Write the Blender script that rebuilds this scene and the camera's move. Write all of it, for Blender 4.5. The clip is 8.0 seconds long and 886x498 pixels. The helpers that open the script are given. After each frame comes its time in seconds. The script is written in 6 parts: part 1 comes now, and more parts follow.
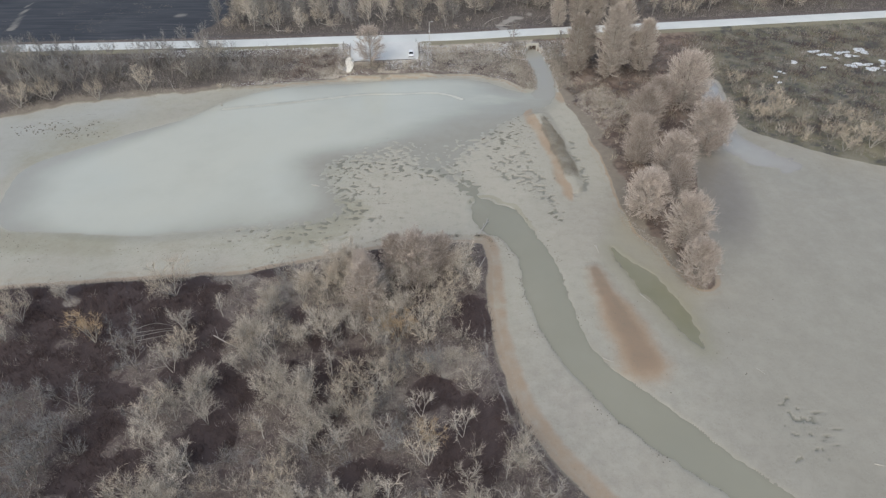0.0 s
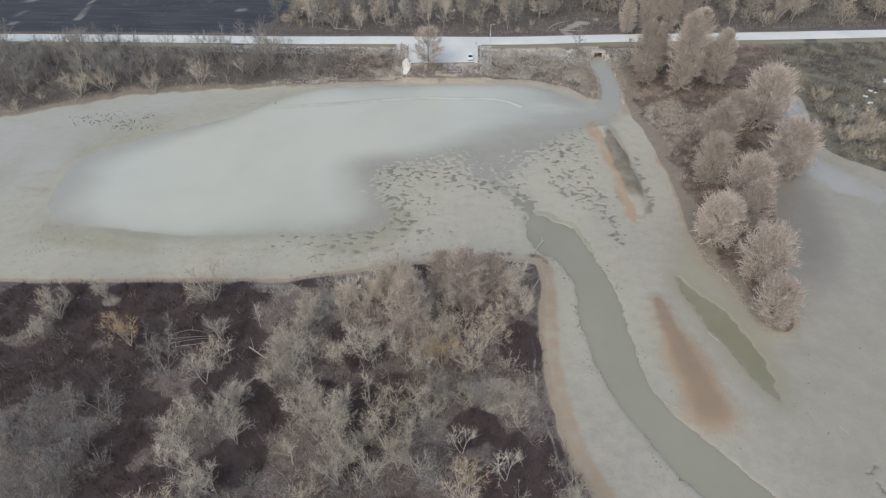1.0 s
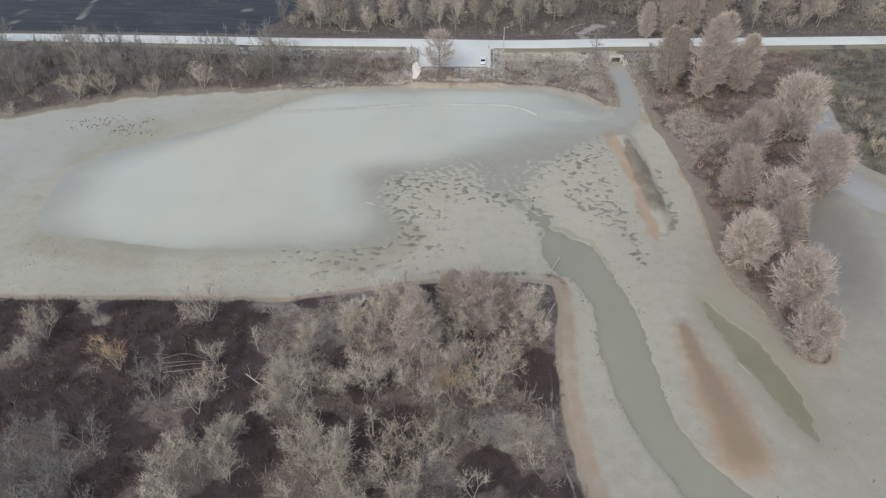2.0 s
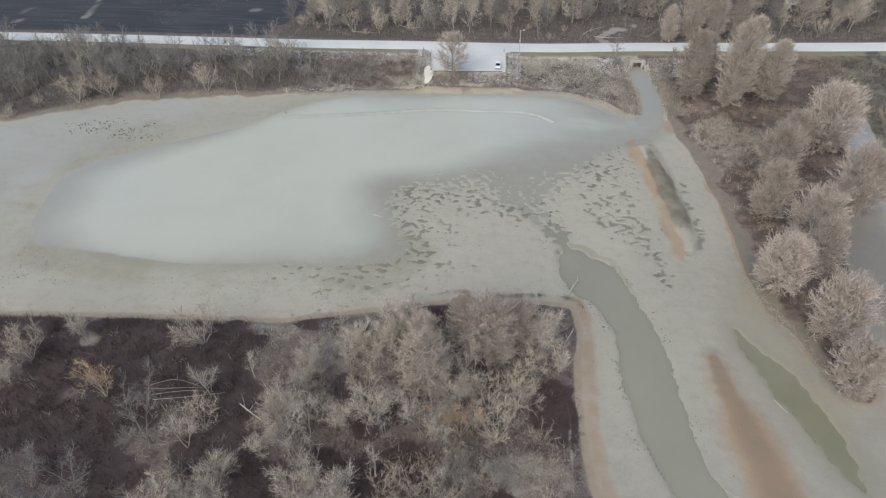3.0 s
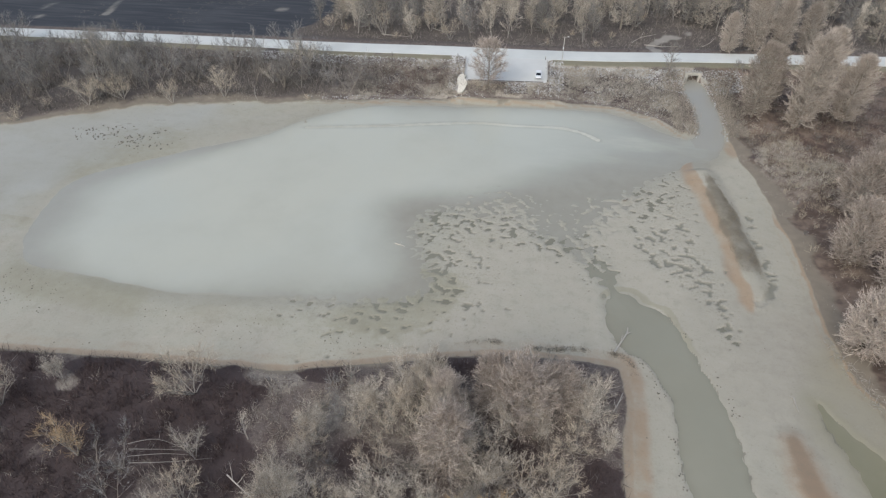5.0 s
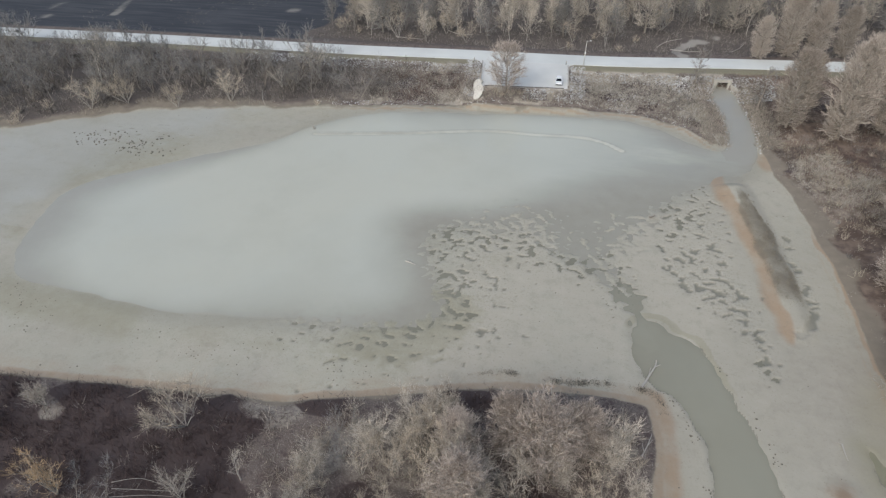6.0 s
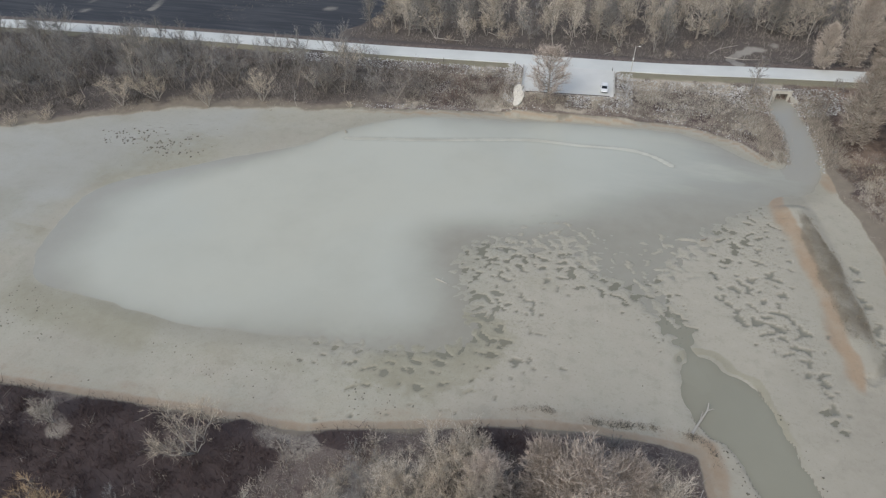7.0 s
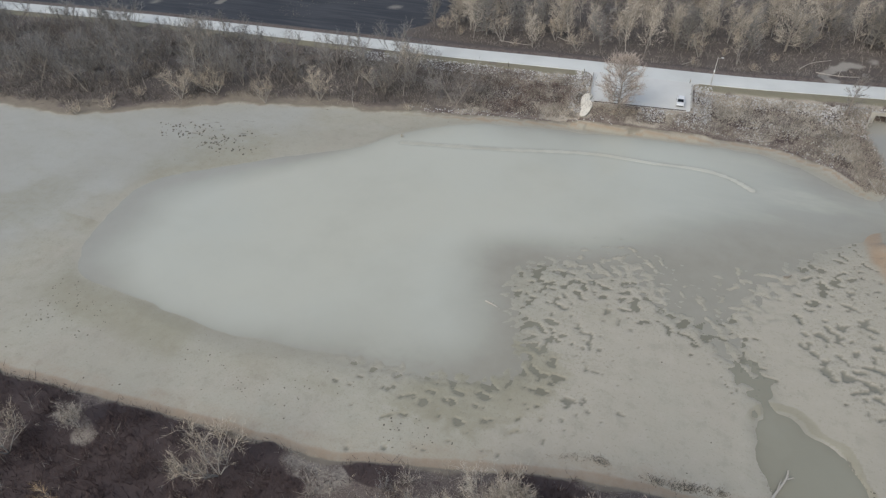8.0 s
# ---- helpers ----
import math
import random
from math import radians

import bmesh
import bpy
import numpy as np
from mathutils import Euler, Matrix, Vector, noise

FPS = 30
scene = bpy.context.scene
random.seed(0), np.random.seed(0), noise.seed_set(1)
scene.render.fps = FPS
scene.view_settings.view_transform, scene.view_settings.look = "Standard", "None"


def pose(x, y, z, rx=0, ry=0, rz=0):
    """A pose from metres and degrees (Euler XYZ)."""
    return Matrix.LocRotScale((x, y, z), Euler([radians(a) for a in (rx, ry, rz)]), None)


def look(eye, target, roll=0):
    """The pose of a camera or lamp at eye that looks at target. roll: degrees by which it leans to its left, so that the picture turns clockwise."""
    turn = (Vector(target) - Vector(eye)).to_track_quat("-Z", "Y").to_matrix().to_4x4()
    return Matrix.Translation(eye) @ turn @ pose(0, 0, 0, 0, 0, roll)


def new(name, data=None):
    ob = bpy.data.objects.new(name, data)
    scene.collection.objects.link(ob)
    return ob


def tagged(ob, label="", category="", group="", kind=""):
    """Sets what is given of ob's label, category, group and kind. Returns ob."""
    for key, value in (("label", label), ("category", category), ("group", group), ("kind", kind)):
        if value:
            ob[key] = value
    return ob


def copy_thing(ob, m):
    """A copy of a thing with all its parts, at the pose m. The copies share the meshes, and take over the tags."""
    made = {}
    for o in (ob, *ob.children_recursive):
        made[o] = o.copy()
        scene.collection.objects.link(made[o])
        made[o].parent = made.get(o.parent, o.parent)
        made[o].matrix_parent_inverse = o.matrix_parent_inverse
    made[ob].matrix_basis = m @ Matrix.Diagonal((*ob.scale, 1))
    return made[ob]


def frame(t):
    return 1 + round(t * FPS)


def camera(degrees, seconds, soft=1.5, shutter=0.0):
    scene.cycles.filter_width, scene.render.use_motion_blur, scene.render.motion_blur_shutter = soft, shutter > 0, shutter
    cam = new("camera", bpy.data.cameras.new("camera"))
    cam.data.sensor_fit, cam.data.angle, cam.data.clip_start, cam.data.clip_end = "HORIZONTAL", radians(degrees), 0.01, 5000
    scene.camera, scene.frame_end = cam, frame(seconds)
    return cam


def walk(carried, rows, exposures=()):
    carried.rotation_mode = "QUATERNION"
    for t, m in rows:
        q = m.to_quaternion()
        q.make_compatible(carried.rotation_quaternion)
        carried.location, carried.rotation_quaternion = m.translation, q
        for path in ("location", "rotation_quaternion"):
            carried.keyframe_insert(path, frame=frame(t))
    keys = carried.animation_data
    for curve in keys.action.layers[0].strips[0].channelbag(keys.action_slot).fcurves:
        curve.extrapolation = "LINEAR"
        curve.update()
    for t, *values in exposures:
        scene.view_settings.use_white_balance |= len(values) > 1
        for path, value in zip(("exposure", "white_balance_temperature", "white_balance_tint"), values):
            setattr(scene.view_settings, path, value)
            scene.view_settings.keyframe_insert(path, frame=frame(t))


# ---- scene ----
cam = camera(71.3, 8.0, soft=1.3)
PATH = [
    (0, (1.914, -1.483, 91.341), (1.863, 0.053, 90.063), -0.9),
    (0.5, (0.832, 2.768, 90.47), (0.712, 4.3, 89.191), -0.9),
    (1, (0.365, 7.095, 89.102), (0.167, 8.621, 87.825), -1.1),
    (1.5, (-0.554, 11.344, 88.077), (-0.766, 12.868, 86.799), -1.0),
    (3, (-2.792, 24.12, 84.685), (-3.045, 25.638, 83.407), -1.0),
    (3.5, (-3.422, 28.417, 83.471), (-3.691, 29.931, 82.193), -1.0),
    (4, (-4.154, 32.606, 82.35), (-4.439, 34.118, 81.072), -1.1),
    (4.5, (-5.013, 36.689, 81.08), (-5.327, 38.196, 79.803), -1.1),
    (6, (-7.722, 48.972, 77.316), (-8.105, 50.466, 76.043), -1.4),
    (6.5, (-8.916, 52.882, 76.277), (-9.326, 54.368, 75.002), -1.5),
    (7, (-10.303, 56.521, 75.139), (-10.78, 57.988, 73.866), -1.7),
    (7.5, (-11.529, 60.271, 73.983), (-12.081, 61.713, 72.711), -1.9),
    (8, (-12.842, 63.928, 72.731), (-13.478, 65.338, 71.463), -2.1),
]
walk(cam, [(t, look(eye, target, roll)) for t, eye, target, roll in PATH], exposures=[(0, 0.38, 6290, 6), (3.5, 0.38, 6290, 6), (6, 0.30, 6290, 6), (8, 0.18, 6380, 6)])

# ---- light ----
SUN_ELEVATION, SUN_ROTATION = 42.0, 200.0
world = bpy.data.worlds.new("overcast_sky")
scene.world = world
world.use_nodes = True
wn = world.node_tree.nodes
sky = wn.new("ShaderNodeTexSky")
sky.sky_type = "NISHITA"
sky.sun_disc = False
sky.sun_elevation = radians(SUN_ELEVATION)
sky.sun_rotation = radians(SUN_ROTATION)
sky.dust_density = 3.0
sky.air_density = 1.0
world.node_tree.links.new(sky.outputs[0], wn["Background"].inputs[0])
wn["Background"].inputs[1].default_value = 0.12
sun = new("sun", bpy.data.lights.new("sun", "SUN"))
sun.data.energy = 1.3
sun.data.angle = radians(75)
sun.data.color = (1.0, 0.95, 0.87)
sun.matrix_world = look((0, 0, 0), (-math.sin(radians(SUN_ROTATION)) * math.cos(radians(SUN_ELEVATION)),
                                    -math.cos(radians(SUN_ROTATION)) * math.cos(radians(SUN_ELEVATION)),
                                    -math.sin(radians(SUN_ELEVATION))))


# ---- materials ----
class Nodes:
    """Short hand for a node tree."""

    def __init__(self, name):
        self.mat = bpy.data.materials.new(name)
        self.mat.use_nodes = True
        self.tree = self.mat.node_tree
        self.bsdf = self.tree.nodes["Principled BSDF"]
        self.out = self.tree.nodes["Material Output"]
        self.where = self.tree.nodes.new("ShaderNodeNewGeometry").outputs["Position"]

    def add(self, kind, **inputs):
        node = self.tree.nodes.new(kind)
        for key, value in inputs.items():
            self.put(node.inputs[key.replace("_", " ")], value)
        return node

    def put(self, socket, value):
        if isinstance(value, bpy.types.NodeSocket):
            self.tree.links.new(value, socket)
        else:
            if isinstance(value, tuple) and len(value) == 3 and socket.type == "RGBA":
                value = (*value, 1)
            socket.default_value = value

    def noise(self, scale, detail=4.0, rough=0.55, where=None):
        node = self.add("ShaderNodeTexNoise", Scale=scale, Detail=detail, Roughness=rough)
        self.put(node.inputs["Vector"], where or self.where)
        return node.outputs["Fac"]

    def math(self, op, a, b=0.0, c=0.0):
        node = self.tree.nodes.new("ShaderNodeMath")
        node.operation = op
        for socket, value in zip(node.inputs, (a, b, c)):
            self.put(socket, value)
        return node.outputs[0]

    def step(self, value, low, high, to_low=0.0, to_high=1.0):
        node = self.tree.nodes.new("ShaderNodeMapRange")
        node.interpolation_type = "SMOOTHSTEP"
        for socket, v in zip(node.inputs, (value, low, high, to_low, to_high)):
            self.put(socket, v)
        return node.outputs[0]

    def mix(self, fac, a, b):
        node = self.tree.nodes.new("ShaderNodeMix")
        node.data_type = "RGBA"
        for socket, value in zip((node.inputs[0], node.inputs[6], node.inputs[7]), (fac, a, b)):
            self.put(socket, value)
        return node.outputs[2]

    def attr(self, name):
        node = self.tree.nodes.new("ShaderNodeAttribute")
        node.attribute_name = name
        return node.outputs["Fac"]

    def bump(self, height, strength=0.3, distance=0.05):
        node = self.add("ShaderNodeBump", Height=height, Strength=strength, Distance=distance)
        self.put(self.bsdf.inputs["Normal"], node.outputs[0])

    def finish(self, colour, rough=0.8, metal=0.0, spec=0.4):
        self.put(self.bsdf.inputs["Base Color"], colour)
        self.put(self.bsdf.inputs["Roughness"], rough)
        self.put(self.bsdf.inputs["Metallic"], metal)
        self.put(self.bsdf.inputs["Specular IOR Level"], spec)
        return self.mat


def plain(name, a, b, scale=3.0, rough=0.8, metal=0.0, relief=0.2, spec=0.4, per_object=0.0):
    """Two tones mixed by coarse and fine noise, with fine relief."""
    n = Nodes(name)
    coarse, fine = n.noise(scale), n.noise(scale * 9)
    fac = n.math("MULTIPLY_ADD", fine, 0.4, n.math("MULTIPLY", coarse, 0.7))
    if per_object:
        info = n.tree.nodes.new("ShaderNodeObjectInfo").outputs["Random"]
        fac = n.math("ADD", fac, n.math("MULTIPLY_ADD", info, per_object * 2, -per_object))
    col = n.mix(n.step(fac, 0.3, 0.8), a, b)
    if relief:
        n.bump(fine, relief, 0.03)
    return n.finish(col, rough, metal, spec)


def twig_stuff(name, a, b, rough=0.85, spread=1.0):
    """Bark and twigs: tone differs from plant to plant and from twig to twig."""
    n = Nodes(name)
    geo = n.tree.nodes.new("ShaderNodeNewGeometry")
    info = n.tree.nodes.new("ShaderNodeObjectInfo")
    fac = n.math("MULTIPLY_ADD", geo.outputs["Random Per Island"], 0.66, n.math("MULTIPLY", info.outputs["Random"], 0.34 * spread))
    return n.finish(n.mix(fac, a, b), rough, 0.0, 0.25)


# ---- plan: lines on the ground, x east, y north ----
SOUTH = [(-600, 40), (-420, 60), (-230, 78), (-160, 88), (-101, 94.5), (-86, 96.2), (-73, 97.5), (-61, 99), (-47, 100.3), (-37, 103.3),
         (-25, 106.8), (-15, 109.8), (-4, 111.3), (5, 111.4), (8.6, 110), (9.3, 102), (9.1, 91.5), (10.1, 80.5), (11.7, 71), (14.6, 62.4),
         (18.2, 55.8), (21.6, 51), (24, 47.5), (31, 40), (45, 25), (70, 0), (200, -120), (200, -600), (-600, -600)]
NORTH_BANK = [(-900, 90), (-300, 140), (-185, 158), (-166, 159), (-153, 165), (-137, 174), (-120, 181.5), (-98, 187), (-74, 191.8), (-56, 195.5),
              (-36, 198.8), (-12, 201.3), (3, 202), (13.6, 199), (21, 193), (25, 190.5), (26.3, 197), (26.5, 209), (25.5, 221.5), (33, 222)]
PENINSULA = [(34.2, 210), (35, 196), (34.5, 190), (35, 184), (38.3, 168.5), (40.5, 152), (42, 136), (41.8, 124), (43, 117), (45.6, 111),
             (49.5, 102), (51, 97), (53.2, 94.7), (57.3, 96.5), (60.1, 108.8), (61.8, 119.6), (64.8, 134.2), (67.3, 148.2), (73, 163), (79, 178),
             (82.5, 195), (84, 199)]
MARSH = [(89, 198), (87.5, 186), (85.5, 174.7), (87, 164.1), (96.7, 155.9), (105, 149.7), (117.2, 143.9), (150, 130), (220, 110), (400, 80),
         (900, 60), (900, 900), (-900, 900)]
POND = [(-112, 117), (-118, 130), (-118, 145), (-106, 156), (-95, 164), (-83, 173), (-76, 182), (-62, 191.5), (-40, 196.5), (-15, 199.6), (3, 200.5),
        (13, 196), (20, 190), (27, 188), (31, 184), (26.5, 178.5), (19, 173), (13.5, 167), (8.5, 160.5), (3.8, 154.5), (-0.3, 149.2), (-3.2, 143.5),
        (-8, 143.8), (-11.3, 149.5), (-15.5, 154), (-20, 150.8), (-27, 149.5), (-33.3, 146), (-34.8, 140.7), (-31.2, 131.5), (-27.9, 125.6),
        (-28.6, 120.8), (-33, 118.5), (-42, 116.7), (-52, 115.6), (-66, 114), (-80, 112.9), (-92, 113.6), (-104, 114)]
MILK = [(-107, 115), (-113, 119), (-116.5, 130), (-118, 138), (-115, 146), (-106, 155), (-95, 163), (-84, 170), (-74, 180), (-64, 191), (-40, 198),
        (-15, 202), (3, 202), (20, 192), (30, 187.5), (26, 182), (12, 175), (-4, 167), (-14, 161.5), (-26, 155.5), (-34, 153), (-41, 149),
        (-41, 142), (-38, 132), (-37, 124), (-39.5, 120), (-46, 117.5), (-59, 116), (-70, 114.2), (-80, 113), (-92, 114)]
CHANNEL = [(8.4, 125.3), (10.1, 121.8), (12.7, 118.2), (15.3, 115.0), (18.9, 106.9), (20.3, 97.4), (21.4, 88.9), (23.1, 81.5), (26.4, 74.1), (30.5, 68.1), (35.2, 62.6),
           (40.2, 57.4), (48.5, 49.2), (62, 36), (90, 10), (140, -36)]
CREEK = [(29, 226), (29.5, 217), (31, 208), (31.2, 197), (29.5, 188), (24, 183)]
PUDDLE = [(37.2, 109.5), (39, 104.8), (42.2, 99), (43.8, 95), (46, 90), (47.5, 84.5), (49.3, 78.5)]
SLOUGH = [(86.5, 198), (84.5, 187), (82.3, 175), (80.5, 163), (83, 152), (91, 145), (104, 141), (125, 133)]
SPIT = [(26.0, 175), (28.6, 162), (29.9, 153), (31.0, 146.5), (32.2, 131)]
RUNNEL = [(34.5, 157), (34.3, 150), (35.2, 143.5), (35.8, 138), (34.4, 133), (32, 130)]
MOUND = [(32, 101), (33.5, 92), (35.5, 83), (37, 75.5)]
BAR = [(-74, 178), (-60, 181), (-49, 183.6), (-38, 186.6), (-29.6, 188.4), (-18.4, 188.8), (-8, 189.6), (-2, 188.2), (2.5, 185)]
RILL = [(-6, 146), (-3.4, 142), (-0.5, 138.8), (2.6, 135), (5.3, 131), (6.6, 127), (7.5, 123)]
SIDE_RILL = [(3, 153), (-1, 147), (1.5, 140), (5, 135.5), (6.5, 131)]
ROAD = [(-900, 160), (-420, 199), (-255, 213.5), (-205, 218.6), (-159, 221.8), (-117, 224), (-80, 225.9), (-46, 228.7), (-4, 231.4), (31, 236.3),
        (87, 243), (173, 254.5), (400, 285), (900, 350)]
ROAD_WIDTH, ROAD_TOP = 7.0, 2.9
LOT = [(-39.0, 226.5), (-36.5, 208.2), (-12.8, 210.7), (-14.0, 228.5)]
TRACK = [(19, 240), (17.5, 246), (20, 252), (25, 257), (31, 260)]
WATER = -0.10
# patches of dark dead weeds on the wooded shore: x, y, radii
DARK = [(-58, 84, 15, 7), (-46, 72, 7, 7), (-70, 73, 11, 8), (-18, 70, 8, 8), (5, 57, 9, 11), (5, 86, 5, 7), (-82, 72, 13, 8), (-76, 83, 10, 6), (-64, 97, 13, 4), (-54, 92, 7, 7), (-22, 59, 4, 4),
        (-55, 50, 10, 6), (-18, 105.5, 11, 3), (-64, 66, 8, 5), (-70, 88, 9, 6), (-48, 80, 8, 8), (-30, 86, 3, 3), (-40, 58, 6, 5),
        (-100, 85, 10, 8), (-40, 100, 5, 2.5), (-92, 90, 14, 5), (-108, 74, 12, 9), (-92, 60, 8, 6), (-76, 93, 8, 3), (-36, 66, 6, 5), (-6, 90, 4, 4), (-2, 66, 5, 4), (-24, 80, 4, 5), (-30, 72, 4, 4), (-60, 58, 7, 5), (-12, 50, 6, 4)]
TAN = [(3, 101, 5, 5), (-46, 97, 6, 3), (-30, 93, 6, 6), (-80, 89, 7, 3), (2, 74, 8, 4), (-36, 92, 5, 4), (-9, 66, 4, 3)]


def smooth(points, closed=False, steps=5):
    """A Catmull-Rom line through the points."""
    p = np.array(points, float)
    n = len(p)
    out = []
    for i in range(n if closed else n - 1):
        a, b, c, d = (p[(i + k) % n] if closed else p[min(max(i + k, 0), n - 1)] for k in (-1, 0, 1, 2))
        for s in np.arange(steps) / steps:
            out.append(0.5 * (2 * b + (c - a) * s + (2 * a - 5 * b + 4 * c - d) * s * s + (3 * b - a - 3 * c + d) * s ** 3))
    if not closed:
        out.append(p[-1])
    return np.array(out)


def to_line(X, Y, line):
    """The distance to a line, and how far along it (0 to 1) the nearest place lies."""
    best, along = np.full(X.shape, 1e9), np.zeros(X.shape)
    for i, (a, b) in enumerate(zip(line[:-1], line[1:])):
        d = b - a
        s = np.clip(((X - a[0]) * d[0] + (Y - a[1]) * d[1]) / max(d @ d, 1e-9), 0, 1)
        r = np.hypot(X - a[0] - s * d[0], Y - a[1] - s * d[1])
        near = r < best
        best, along = np.where(near, r, best), np.where(near, (i + s) / (len(line) - 1), along)
    return best, along


def inside(X, Y, ring):
    """The distance to a ring's edge, positive inside."""
    closed = np.vstack([ring, ring[:1]])
    r, _ = to_line(X, Y, closed)
    within = np.zeros(X.shape, bool)
    for a, b in zip(closed[:-1], closed[1:]):
        cross = (a[1] > Y) != (b[1] > Y)
        within ^= cross & (X < (b[0] - a[0]) * (Y - a[1]) / (b[1] - a[1] + 1e-12) + a[0])
    return np.where(within, r, -r)


def ramp(v, low, high):
    s = np.clip((v - low) / (high - low), 0, 1)
    return s * s * (3 - 2 * s)


def grain(X, Y, size, seed=0):
    """Smooth random values, 0 to 1, over squares of that size."""
    x, y = X / size + 37.3 * seed, Y / size - 11.7 * seed
    i, j = np.floor(x), np.floor(y)
    u, v = x - i, y - j
    u, v = u * u * (3 - 2 * u), v * v * (3 - 2 * v)
    rnd = lambda p, q: np.modf(np.abs(np.sin(p * 127.1 + q * 311.7 + seed * 74.7) * 43758.5453))[0]
    return (rnd(i, j) * (1 - u) + rnd(i + 1, j) * u) * (1 - v) + (rnd(i, j + 1) * (1 - u) + rnd(i + 1, j + 1) * u) * v


def cloud(X, Y, size, seed=0):
    return (grain(X, Y, size, seed) * 4 + grain(X, Y, size / 2, seed + 1) * 2 + grain(X, Y, size / 4, seed + 2)) / 7


def swirl(X, Y, size, seed=0):
    """Gradient noise, about -0.7 to 0.7, with rounded blobs of that size."""
    x, y = X / size + 17.3 * seed, Y / size - 9.7 * seed
    i, j = np.floor(x), np.floor(y)
    u, v = x - i, y - j
    turn = lambda p, q: 6.2832 * np.modf(np.abs(np.sin(p * 127.1 + q * 311.7 + seed * 74.7) * 43758.5453))[0]
    dot = lambda p, q: np.cos(turn(i + p, j + q)) * (u - p) + np.sin(turn(i + p, j + q)) * (v - q)
    s, t = u ** 3 * (u * (6 * u - 15) + 10), v ** 3 * (v * (6 * v - 15) + 10)
    return (dot(0, 0) * (1 - s) + dot(1, 0) * s) * (1 - t) + (dot(0, 1) * (1 - s) + dot(1, 1) * s) * t


def spots(X, Y, which, seed):
    """Ragged patches, 0 to 1."""
    rag = (cloud(X, Y, 5, seed) - 0.5) * 1.3
    out = np.zeros(X.shape)
    for x, y, rx, ry in which:
        out = np.maximum(out, ramp(1.0 - np.hypot((X - x) / rx, (Y - y) / ry) + rag, -0.12, 0.3))
    return out


L = {"south": smooth(SOUTH, True, 3), "north": smooth(NORTH_BANK + PENINSULA + MARSH, True, 3), "pond": smooth(POND, True), "milk": smooth(MILK, True),
     "channel": smooth(CHANNEL), "creek": smooth(CREEK), "puddle": smooth(PUDDLE), "slough": smooth(SLOUGH), "spit": smooth(SPIT),
     "mound": smooth(MOUND), "bar": smooth(BAR), "rill": smooth(RILL), "runnel": smooth(RUNNEL), "side_rill": smooth(SIDE_RILL), "shore": np.array(POND[23:34], float), "road": smooth(ROAD), "lot": np.array(LOT, float),
     "track": smooth(TRACK), "peninsula": smooth(PENINSULA, False)}


